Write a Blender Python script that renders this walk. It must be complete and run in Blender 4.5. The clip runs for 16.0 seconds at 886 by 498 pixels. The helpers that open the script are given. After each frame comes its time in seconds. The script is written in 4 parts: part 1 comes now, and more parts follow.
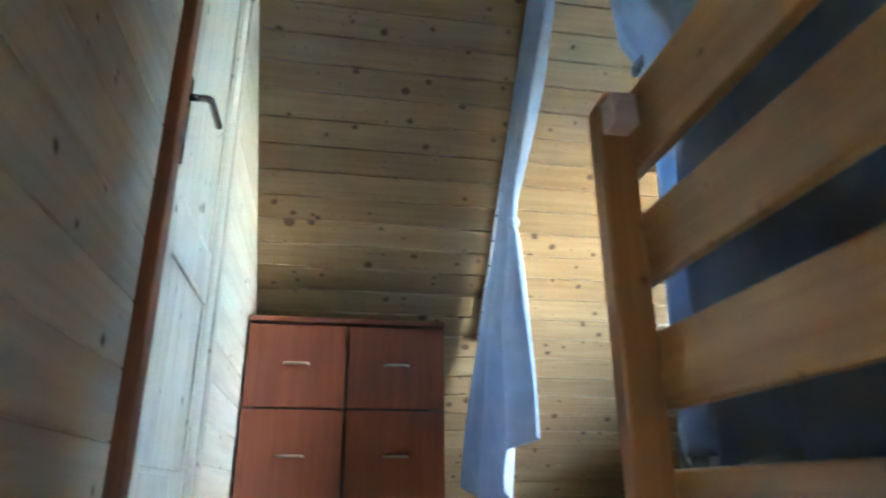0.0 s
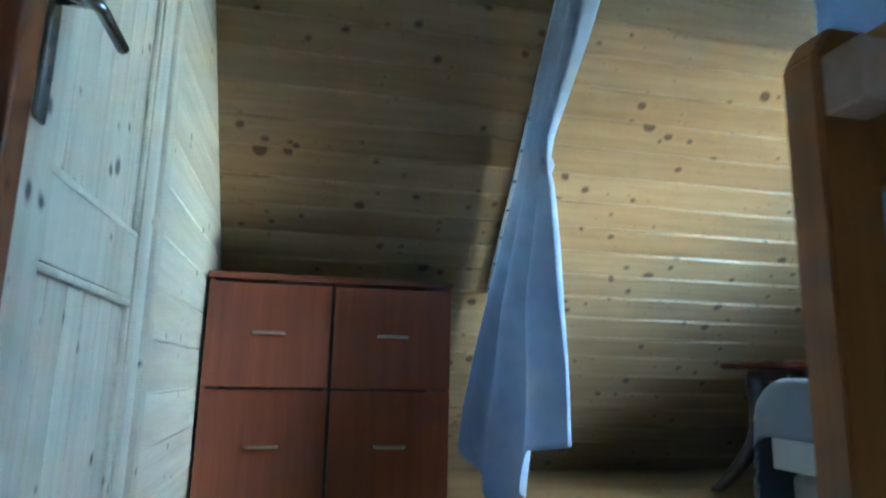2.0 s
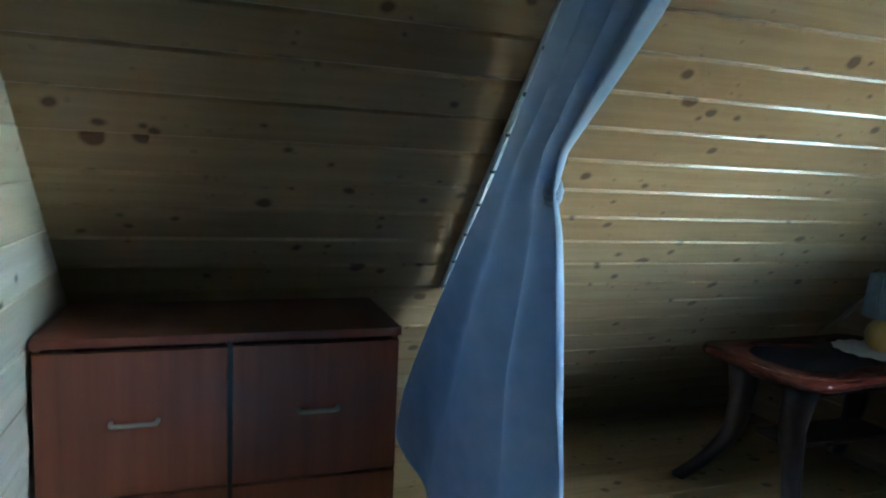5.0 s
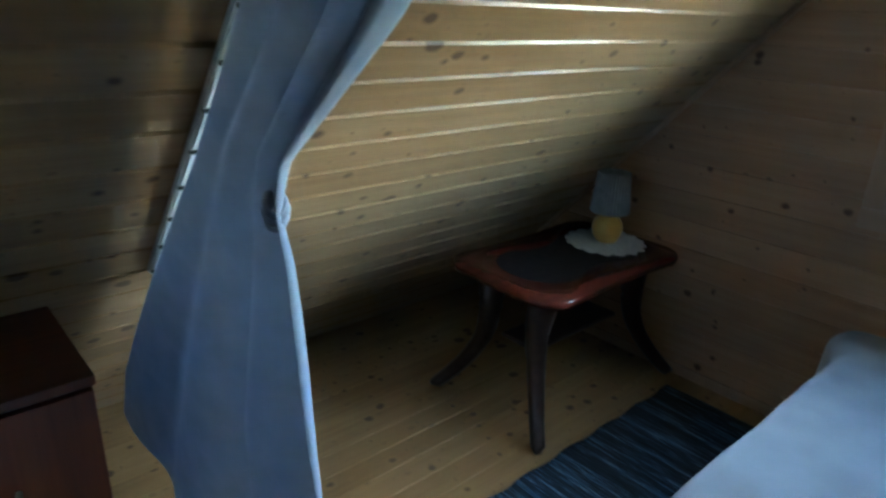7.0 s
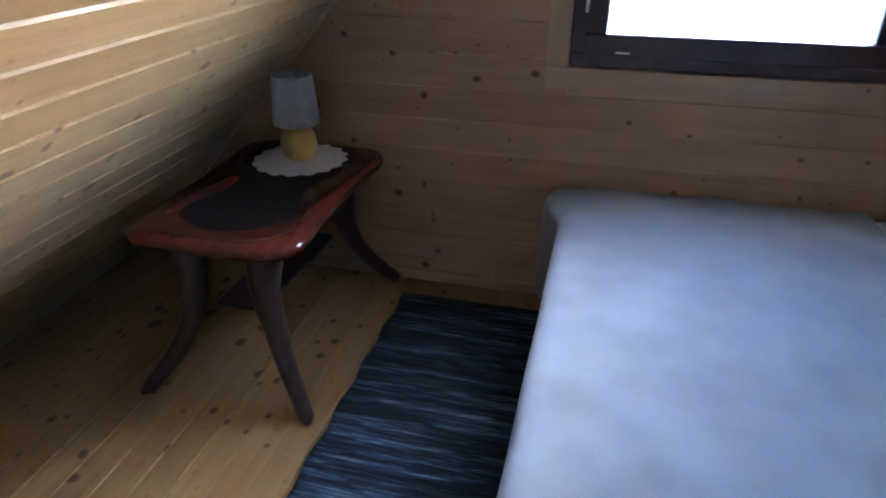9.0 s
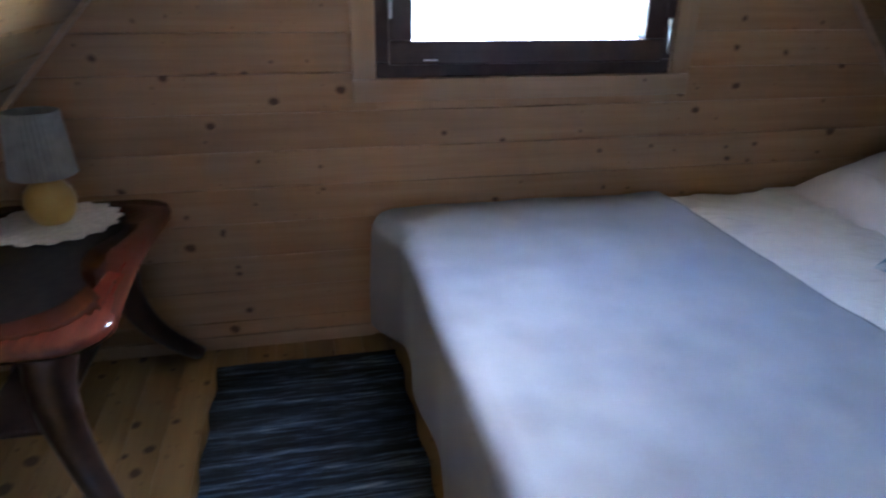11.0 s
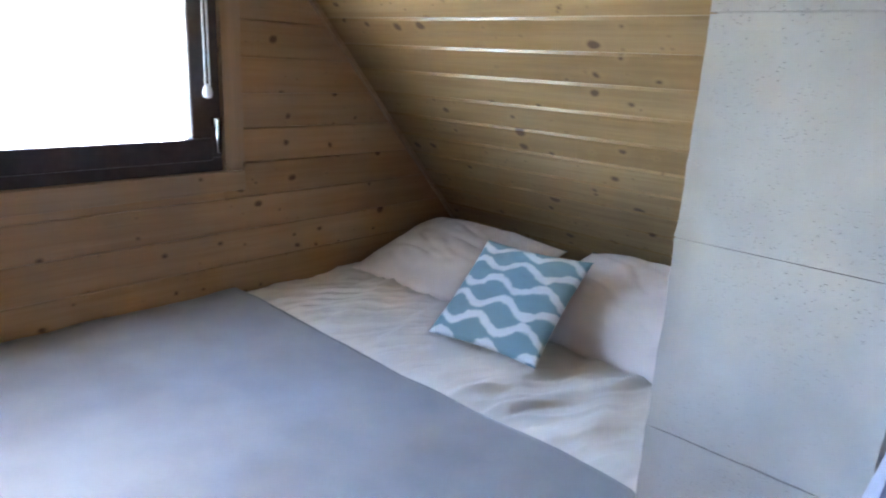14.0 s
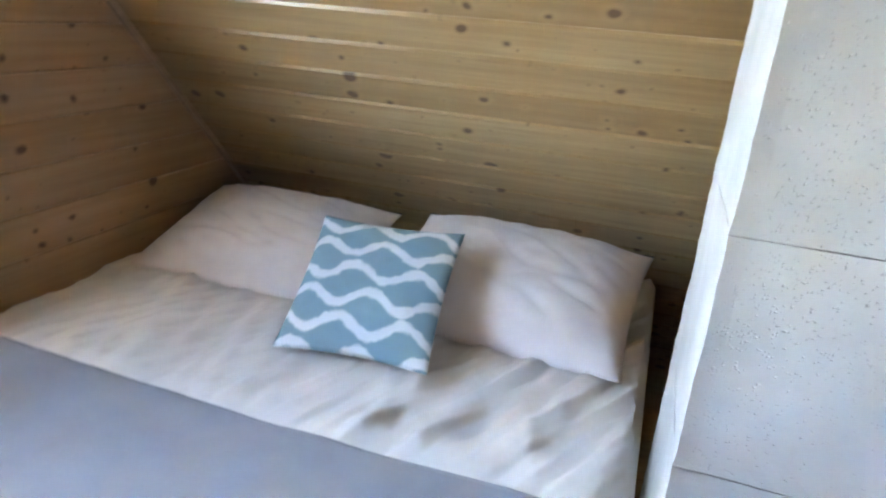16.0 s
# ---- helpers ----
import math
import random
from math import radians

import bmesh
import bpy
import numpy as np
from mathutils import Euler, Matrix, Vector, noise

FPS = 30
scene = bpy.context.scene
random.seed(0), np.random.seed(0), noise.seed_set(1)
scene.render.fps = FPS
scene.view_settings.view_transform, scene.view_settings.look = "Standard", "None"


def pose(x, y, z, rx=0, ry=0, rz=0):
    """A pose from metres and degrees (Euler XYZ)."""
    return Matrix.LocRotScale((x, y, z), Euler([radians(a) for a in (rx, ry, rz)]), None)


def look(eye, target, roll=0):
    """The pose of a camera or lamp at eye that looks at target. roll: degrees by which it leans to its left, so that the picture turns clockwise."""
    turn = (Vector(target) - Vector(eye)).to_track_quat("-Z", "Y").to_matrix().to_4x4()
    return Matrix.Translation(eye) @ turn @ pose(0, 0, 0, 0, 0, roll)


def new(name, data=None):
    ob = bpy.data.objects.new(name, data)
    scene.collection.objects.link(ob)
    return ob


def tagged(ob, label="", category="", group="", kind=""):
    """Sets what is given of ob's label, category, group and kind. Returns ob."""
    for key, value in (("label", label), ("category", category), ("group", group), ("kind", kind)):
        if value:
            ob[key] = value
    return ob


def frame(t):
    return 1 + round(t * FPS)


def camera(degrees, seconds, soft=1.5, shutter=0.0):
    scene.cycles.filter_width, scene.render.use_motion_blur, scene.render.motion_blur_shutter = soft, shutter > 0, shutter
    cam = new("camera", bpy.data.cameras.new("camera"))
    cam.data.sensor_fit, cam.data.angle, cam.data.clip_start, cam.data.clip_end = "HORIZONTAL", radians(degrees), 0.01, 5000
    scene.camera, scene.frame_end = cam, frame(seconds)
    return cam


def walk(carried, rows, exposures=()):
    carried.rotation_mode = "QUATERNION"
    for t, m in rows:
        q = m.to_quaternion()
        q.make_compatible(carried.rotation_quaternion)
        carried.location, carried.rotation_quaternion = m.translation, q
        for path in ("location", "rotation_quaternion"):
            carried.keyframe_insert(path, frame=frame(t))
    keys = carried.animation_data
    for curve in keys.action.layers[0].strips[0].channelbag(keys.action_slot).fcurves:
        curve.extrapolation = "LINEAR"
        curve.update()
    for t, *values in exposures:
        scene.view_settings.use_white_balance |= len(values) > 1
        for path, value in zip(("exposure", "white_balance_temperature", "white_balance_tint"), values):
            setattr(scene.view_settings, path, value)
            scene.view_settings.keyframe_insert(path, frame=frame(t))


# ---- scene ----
cam = camera(68.7, 16.0, soft=2.0, shutter=0.5)
PATH = [
    (0, (0.022, 0.347, 0.126), (0.352, 2.19, 0.829), -0.4),
    (0.5, (-0.015, 0.475, 0.237), (0.19, 2.332, 0.951), -0.2),
    (1, (0.001, 0.587, 0.363), (0.434, 2.425, 1.02), 1.0),
    (1.5, (0.014, 0.75, 0.436), (0.434, 2.617, 1.015), 1.8),
    (2, (0.01, 0.893, 0.544), (0.41, 2.814, 0.926), 1.3),
    (2.5, (-0.032, 1.072, 0.676), (0.446, 3.013, 0.756), -0.3),
    (3, (0.005, 1.198, 0.736), (0.439, 3.15, 0.755), -0.1),
    (3.2, (0.03, 1.245, 0.805), (0.39, 3.211, 0.724), 0.3),
    (4.4, (0.06, 1.49, 1.2), (0.65, 3.40, 0.98), 1.8),
    (5.5, (0.089, 1.725, 1.5), (0.894, 3.537, 1.242), 3.2),
    (6, (0.072, 1.731, 1.614), (1.174, 3.389, 1.421), 2.7),
    (6.5, (0.167, 1.869, 1.613), (1.409, 3.398, 1.269), 2.4),
    (7, (0.313, 2.013, 1.681), (1.573, 3.395, 0.971), 2.5),
    (7.5, (0.352, 2.136, 1.688), (1.776, 3.274, 0.866), 2.1),
    (8, (0.362, 2.287, 1.67), (1.991, 3.049, 0.796), 1.1),
    (8.5, (0.439, 2.379, 1.616), (2.115, 2.898, 0.655), 1.6),
    (8.7, (0.5, 2.411, 1.603), (2.185, 2.901, 0.644), 0.9),
    (11, (0.785, 2.891, 1.369), (2.581, 2.493, 0.582), 0.8),
    (11.5, (0.855, 2.905, 1.319), (2.597, 2.23, 0.605), 1.9),
    (12, (0.884, 2.812, 1.238), (2.546, 1.952, 0.534), 2.5),
    (12.5, (0.907, 2.756, 1.248), (2.475, 1.712, 0.577), 2.0),
    (13, (0.897, 2.734, 1.305), (2.321, 1.491, 0.65), 3.2),
    (13.5, (0.858, 2.731, 1.387), (2.218, 1.401, 0.768), 3.5),
    (14, (0.829, 2.74, 1.466), (2.12, 1.318, 0.909), 3.0),
    (14.5, (0.915, 2.684, 1.441), (2.095, 1.176, 0.862), 3.6),
    (15, (1.122, 2.538, 1.378), (2.211, 0.994, 0.723), 2.7),
    (15.5, (1.271, 2.496, 1.346), (2.096, 0.808, 0.660), 7.0),
    (16, (1.392, 2.534, 1.44), (1.962, 0.748, 0.742), 4.7),
]
EXPOSURES = [(0, 6.9, 4600, -5), (1.5, 6.35, 4300, -10), (3, 5.65, 4000, -16), (5.5, 5.1, 4200, -12), (6, 5.6, 4300, -11), (7, 5.15, 4400, -9), (7.5, 5.2, 4500, -2), (8.5, 5.9, 4800, 10), (11, 6.1, 5200, 15), (12, 6.7, 5200, 17), (13, 6.65, 5300, 15), (14, 6.45, 5800, 13), (16, 6.85, 6100, 12)]
walk(cam, [(t, look(eye, target, roll)) for t, eye, target, roll in PATH], EXPOSURES)

# ---- light: an overcast-bright sky that enters by the gable window and an added stair opening ----
world = bpy.data.worlds.new("sky")
scene.world = world
world.use_nodes = True
wn = world.node_tree.nodes
sky = wn.new("ShaderNodeTexSky")
sky.sky_type = "NISHITA"
sky.sun_disc = False
sky.dust_density = 0.6
sky.sun_elevation = radians(26)
sky.sun_rotation = radians(123)
world.node_tree.links.new(sky.outputs[0], wn["Background"].inputs[0])
wn["Background"].inputs[1].default_value = 0.15

sun = new("sun", bpy.data.lights.new("sun", "SUN"))
sun.data.energy, sun.data.angle, sun.data.color = 0.07, radians(36), (1.0, 0.99, 0.97)
sun.matrix_world = look((12, -7.7, 7.0), (0, 0, 0))

# ---- materials ----
def base(name, rough=0.6, metal=0.0):
    m = bpy.data.materials.new(name)
    m.use_nodes = True
    nt = m.node_tree
    b = nt.nodes["Principled BSDF"]
    b.inputs["Roughness"].default_value = rough
    b.inputs["Metallic"].default_value = metal
    return m, nt, b


def node(nt, kind, **values):
    n = nt.nodes.new(kind)
    for key, value in values.items():
        if key.startswith("in_"):
            n.inputs[int(key[3:])].default_value = value
        else:
            setattr(n, key, value)
    return n


def math_node(nt, op, a, b=None):
    n = nt.nodes.new("ShaderNodeMath")
    n.operation = op
    for i, v in enumerate((a, b)):
        if v is None:
            continue
        if isinstance(v, (int, float)):
            n.inputs[i].default_value = v
        else:
            nt.links.new(v, n.inputs[i])
    return n.outputs[0]


def ramp(nt, fac, stops):
    n = nt.nodes.new("ShaderNodeValToRGB")
    e = n.color_ramp.elements
    while len(e) < len(stops):
        e.new(0.5)
    for el, (p, c) in zip(e, stops):
        el.position, el.color = p, (*c, 1)
    nt.links.new(fac, n.inputs[0])
    return n.outputs[0]


def mix(nt, fac, a, b, blend="MIX"):
    n = nt.nodes.new("ShaderNodeMix")
    n.data_type, n.blend_type = "RGBA", blend
    for i, v in ((0, fac), (6, a), (7, b)):
        if isinstance(v, (int, float)):
            n.inputs[i].default_value = v
        elif isinstance(v, tuple):
            n.inputs[i].default_value = (*v, 1)
        else:
            nt.links.new(v, n.inputs[i])
    return n.outputs[2]


def bump(nt, b, height, strength, distance):
    n = node(nt, "ShaderNodeBump")
    n.inputs["Strength"].default_value = strength
    n.inputs["Distance"].default_value = distance
    nt.links.new(height, n.inputs["Height"])
    nt.links.new(n.outputs[0], b.inputs["Normal"])


def scaled(nt, vec, sx, sy, sz):
    n = node(nt, "ShaderNodeMapping")
    n.inputs["Scale"].default_value = (sx, sy, sz)
    nt.links.new(vec, n.inputs[0])
    return n.outputs[0]


def pine(name, light, dark, knot, rough=0.45, knots=1.0, vary=0.25, axis="X"):
    """Boards whose grain runs along the mesh's own axis; every board has its own figure and knots."""
    m, nt, b = base(name, rough)
    tc = node(nt, "ShaderNodeTexCoord")
    oi = node(nt, "ShaderNodeObjectInfo")
    geo = node(nt, "ShaderNodeNewGeometry")
    rnd = math_node(nt, "ADD", oi.outputs["Random"], geo.outputs["Random Per Island"])
    off = math_node(nt, "MULTIPLY", rnd, 37.0)
    comb = node(nt, "ShaderNodeCombineXYZ")
    for i in range(3):
        nt.links.new(off, comb.inputs[i])
    add = node(nt, "ShaderNodeVectorMath")
    nt.links.new(tc.outputs["Object"], add.inputs[0])
    nt.links.new(comb.outputs[0], add.inputs[1])
    vec = add.outputs[0]
    def s(l, w):
        return scaled(nt, vec, *{"X": (l, w, w), "Y": (w, l, w), "Z": (w, w, l)}[axis])
    grain = node(nt, "ShaderNodeTexNoise", in_2=1.0, in_3=6.0, in_4=0.6)
    nt.links.new(s(1.6, 34), grain.inputs[0])
    broad = node(nt, "ShaderNodeTexNoise", in_2=1.0, in_3=3.0)
    nt.links.new(s(0.9, 7), broad.inputs[0])
    vor = node(nt, "ShaderNodeTexVoronoi", voronoi_dimensions="2D")
    vor.inputs["Scale"].default_value = 1.0
    parts = node(nt, "ShaderNodeSeparateXYZ")
    nt.links.new(vec, parts.inputs[0])
    along = {"X": 0, "Y": 1, "Z": 2}[axis]
    other = [i for i in range(3) if i != along]
    flat = node(nt, "ShaderNodeCombineXYZ")
    nt.links.new(math_node(nt, "MULTIPLY", parts.outputs[along], 8.6), flat.inputs[0])
    nt.links.new(math_node(nt, "MULTIPLY", math_node(nt, "ADD", parts.outputs[other[0]], parts.outputs[other[1]]), 10.0), flat.inputs[1])
    warp = node(nt, "ShaderNodeTexNoise", in_2=14.0, in_3=2.0)
    nt.links.new(vec, warp.inputs[0])
    wsc = node(nt, "ShaderNodeVectorMath", operation="SCALE")
    wsc.inputs["Scale"].default_value = 0.22
    nt.links.new(warp.outputs["Color"], wsc.inputs[0])
    wadd = node(nt, "ShaderNodeVectorMath")
    nt.links.new(flat.outputs[0], wadd.inputs[0])
    nt.links.new(wsc.outputs[0], wadd.inputs[1])
    nt.links.new(wadd.outputs[0], vor.inputs[0])
    sep = node(nt, "ShaderNodeSeparateColor")
    nt.links.new(vor.outputs["Color"], sep.inputs[0])
    whorl = node(nt, "ShaderNodeTexNoise", in_2=1.0, in_3=1.0)
    nt.links.new(s(3.2, 3.2), whorl.inputs[0])
    size = math_node(nt, "SUBTRACT", math_node(nt, "MULTIPLY", sep.outputs[0], 0.30 * knots), 0.36)
    size = math_node(nt, "ADD", size, math_node(nt, "MULTIPLY", whorl.outputs[0], 0.48))
    k = math_node(nt, "SUBTRACT", size, vor.outputs["Distance"])
    core = node(nt, "ShaderNodeMapRange", in_1=-0.03, in_2=0.05)
    nt.links.new(k, core.inputs[0])
    heart = node(nt, "ShaderNodeMapRange", in_1=0.03, in_2=0.10)
    nt.links.new(k, heart.inputs[0])
    halo = node(nt, "ShaderNodeMapRange", in_1=-0.18, in_2=0.02)
    nt.links.new(k, halo.inputs[0])
    pinv = node(nt, "ShaderNodeTexVoronoi", voronoi_dimensions="2D")
    pinv.inputs["Scale"].default_value = 2.3
    nt.links.new(wadd.outputs[0], pinv.inputs[0])
    psep = node(nt, "ShaderNodeSeparateColor")
    nt.links.new(pinv.outputs["Color"], psep.inputs[0])
    psize = math_node(nt, "SUBTRACT", math_node(nt, "MULTIPLY", psep.outputs[0], 0.9 * knots), 0.74)
    pin = node(nt, "ShaderNodeMapRange", in_1=-0.03, in_2=0.05)
    nt.links.new(math_node(nt, "SUBTRACT", psize, pinv.outputs["Distance"]), pin.inputs[0])
    col = ramp(nt, grain.outputs[0], [(0.32, dark), (0.62, light)])
    tone = ramp(nt, broad.outputs[0], [(0.3, (0.74, 0.68, 0.6)), (0.7, (1.0, 1.0, 1.0))])
    col = mix(nt, 0.75, col, tone, "MULTIPLY")
    shade = ramp(nt, math_node(nt, "FRACT", math_node(nt, "MULTIPLY", rnd, 7.3)),
                 [(0.0, (1 - vary, 1 - vary * 1.15, 1 - vary * 1.35)), (1.0, (1, 1, 1))])
    col = mix(nt, 1.0, col, shade, "MULTIPLY")
    col = mix(nt, math_node(nt, "MULTIPLY", halo.outputs[0], 0.45), col, dark)
    rim = tuple(0.55 * d + 0.45 * q for d, q in zip(dark, knot))
    col = mix(nt, math_node(nt, "MULTIPLY", pin.outputs[0], 0.75), col, rim)
    col = mix(nt, math_node(nt, "MULTIPLY", core.outputs[0], 0.8), col, rim)
    col = mix(nt, math_node(nt, "MULTIPLY", heart.outputs[0], 0.9), col, knot)
    nt.links.new(col, b.inputs["Base Color"])
    bump(nt, b, grain.outputs[0], 0.18, 0.002)
    return m


def cloth(name, c1, c2, scale=9.0, weave=900.0, translucent=0.0, rough=0.9, wrinkle=0.0):
    m, nt, b = base(name, rough)
    tc = node(nt, "ShaderNodeTexCoord")
    n1 = node(nt, "ShaderNodeTexNoise", in_2=scale, in_3=5.0)
    n2 = node(nt, "ShaderNodeTexNoise", in_2=weave, in_3=2.0)
    nt.links.new(tc.outputs["Object"], n1.inputs[0])
    nt.links.new(tc.outputs["Object"], n2.inputs[0])
    f = math_node(nt, "ADD", math_node(nt, "MULTIPLY", n1.outputs[0], 0.7), math_node(nt, "MULTIPLY", n2.outputs[0], 0.3))
    col = ramp(nt, f, [(0.35, c1), (0.65, c2)])
    nt.links.new(col, b.inputs["Base Color"])
    b.inputs["Specular IOR Level"].default_value = 0.15
    b.inputs["Sheen Weight"].default_value = 0.2
    h = math_node(nt, "ADD", math_node(nt, "MULTIPLY", n2.outputs[0], 0.15), math_node(nt, "MULTIPLY", n1.outputs[0], wrinkle))
    bump(nt, b, h, 0.4, 0.01)
    if translucent:
        tr = node(nt, "ShaderNodeBsdfTranslucent")
        nt.links.new(col, tr.inputs[0])
        ms = node(nt, "ShaderNodeMixShader")
        ms.inputs[0].default_value = translucent
        nt.links.new(b.outputs[0], ms.inputs[1])
        nt.links.new(tr.outputs[0], ms.inputs[2])
        nt.links.new(ms.outputs[0], nt.nodes["Material Output"].inputs[0])
    return m


def plain(name, c1, c2, rough=0.4, metal=0.0, scale=30.0, relief=0.1):
    m, nt, b = base(name, rough, metal)
    tc = node(nt, "ShaderNodeTexCoord")
    n1 = node(nt, "ShaderNodeTexNoise", in_2=scale, in_3=5.0)
    nt.links.new(tc.outputs["Object"], n1.inputs[0])
    nt.links.new(ramp(nt, n1.outputs[0], [(0.35, c1), (0.65, c2)]), b.inputs["Base Color"])
    if relief:
        bump(nt, b, n1.outputs[0], relief, 0.002)
    return m


KNOT = (0.07, 0.030, 0.012)
M_CEIL = pine("pine_ceiling", (0.39, 0.265, 0.13), (0.315, 0.20, 0.09), KNOT, 0.33, 1.04)
M_WALL = pine("pine_wall", (0.44, 0.275, 0.15), (0.375, 0.22, 0.11), KNOT, 0.5, 0.95, 0.12)
M_FLOOR = pine("pine_floor", (0.42, 0.27, 0.11), (0.34, 0.205, 0.075), KNOT, 0.42, 1.15)
M_DOOR = pine("pine_door", (0.74, 0.65, 0.50), (0.63, 0.53, 0.38), KNOT, 0.45, 0.75, 0.1)
M_DOORV = pine("pine_door_upright", (0.76, 0.68, 0.55), (0.66, 0.56, 0.43), KNOT, 0.45, 0.8, 0.12, "Z")
M_TRIM = pine("pine_trim", (0.44, 0.30, 0.19), (0.37, 0.245, 0.145), KNOT, 0.45, 0.6, 0.1)
M_TRIMY = pine("pine_trim_y", (0.44, 0.30, 0.19), (0.37, 0.245, 0.145), KNOT, 0.45, 0.6, 0.1, "Y")
M_TRIMZ = pine("pine_trim_z", (0.44, 0.30, 0.19), (0.37, 0.245, 0.145), KNOT, 0.45, 0.6, 0.1, "Z")
M_RAIL = pine("lacquered_pine", (0.60, 0.34, 0.11), (0.49, 0.25, 0.07), (0.12, 0.04, 0.012), 0.35, 0.85, 0.15)
M_RAILY = pine("lacquered_pine_board", (0.62, 0.35, 0.12), (0.51, 0.26, 0.075), (0.12, 0.04, 0.012), 0.35, 0.85, 0.15, "Y")
M_POST = pine("lacquered_pine_upright", (0.50, 0.22, 0.06), (0.38, 0.15, 0.04), (0.12, 0.04, 0.012), 0.35, 0.85, 0.1, "Z")
M_JAMB = pine("stained_jamb", (0.30, 0.10, 0.03), (0.20, 0.06, 0.018), (0.06, 0.02, 0.01), 0.4, 0.5, 0.1, "Z")
M_CHERRY = pine("cherry_laminate", (0.26, 0.078, 0.034), (0.20, 0.056, 0.025), (0.15, 0.04, 0.018), 0.38, 0.3, 0.12, "Z")
M_CHERRYTOP = pine("cherry_edge", (0.22, 0.065, 0.03), (0.15, 0.042, 0.02), (0.13, 0.04, 0.018), 0.38, 0.3, 0.08)
M_MAHOGANY = pine("mahogany_gloss", (0.11, 0.022, 0.011), (0.06, 0.013, 0.008), (0.08, 0.016, 0.008), 0.16, 0.3, 0.05)
M_DARKWOOD = plain("dark_wood", (0.018, 0.009, 0.006), (0.035, 0.016, 0.01), 0.3)
M_INLAY = plain("dark_inlay", (0.008, 0.008, 0.008), (0.02, 0.016, 0.013), 0.55)
M_INLAY.node_tree.nodes["Principled BSDF"].inputs["Specular IOR Level"].default_value = 0.12
M_BACK = plain("wall_core", (0.16, 0.10, 0.05), (0.22, 0.14, 0.08), 0.9)
M_FRAME = plain("brown_window_paint", (0.030, 0.015, 0.016), (0.045, 0.024, 0.024), 0.32)
M_STEEL = plain("brushed_steel", (0.26, 0.26, 0.26), (0.36, 0.36, 0.36), 0.25, 1.0)
M_DULL = plain("satin_nickel", (0.40, 0.36, 0.31), (0.5, 0.46, 0.4), 0.4, 1.0)
M_BLACK = plain("black_plastic_and_gaps", (0.012, 0.012, 0.013), (0.02, 0.02, 0.02), 0.45)
M_WHITEPL = plain("white_plastic", (0.62, 0.66, 0.72), (0.72, 0.75, 0.8), 0.35)
M_BLOCKWOOD = plain("pale_raw_wood", (0.60, 0.44, 0.34), (0.7, 0.54, 0.42), 0.7)
M_CURTAIN = cloth("blue_grey_curtain", (0.37, 0.42, 0.54), (0.45, 0.50, 0.62), 12.0, 1200.0, 0.32)
M_COVER = cloth("grey_blue_fleece", (0.205, 0.215, 0.24), (0.255, 0.27, 0.295), 5.0, 500.0, 0, 0.95, 0.15)
M_SHEET = cloth("grey_beige_sheet", (0.60, 0.58, 0.55), (0.70, 0.68, 0.65), 6.0, 900.0, 0, 0.85, 0.25)
M_PILLOW = cloth("pale_pillowcase", (0.62, 0.57, 0.55), (0.71, 0.66, 0.64), 7.0, 900.0, 0, 0.85, 0.3)
M_PIPING = cloth("dark_piping", (0.05, 0.05, 0.06), (0.1, 0.1, 0.11), 40.0)
M_DIVAN = cloth("grey_divan_fabric", (0.42, 0.40, 0.38), (0.52, 0.50, 0.47), 20.0)
M_DOILY = cloth("white_crochet", (0.55, 0.53, 0.50), (0.75, 0.73, 0.70), 60.0, 400.0)
M_SHADE = cloth("pleated_shade_fabric", (0.30, 0.31, 0.30), (0.42, 0.42, 0.40), 30.0, 700.0, 0.35)
M_CERAMIC = plain("yellow_ceramic", (0.42, 0.25, 0.045), (0.52, 0.33, 0.08), 0.3, 0, 12.0)
M_ROOF = plain("roof_boards", (0.10, 0.08, 0.06), (0.15, 0.12, 0.09), 0.9, 0, 6.0)
# paleness picked so the unseen ground reflects light up to the slopes
M_BOUNCE = plain("pale_bounce_ground", (0.27, 0.28, 0.22), (0.37, 0.38, 0.31), 0.95, 0, 0.6)

m, nt, b = base("window_glass", 0.02)
b.inputs["Transmission Weight"].default_value = 1.0
b.inputs["IOR"].default_value = 1.45
M_GLASS = m


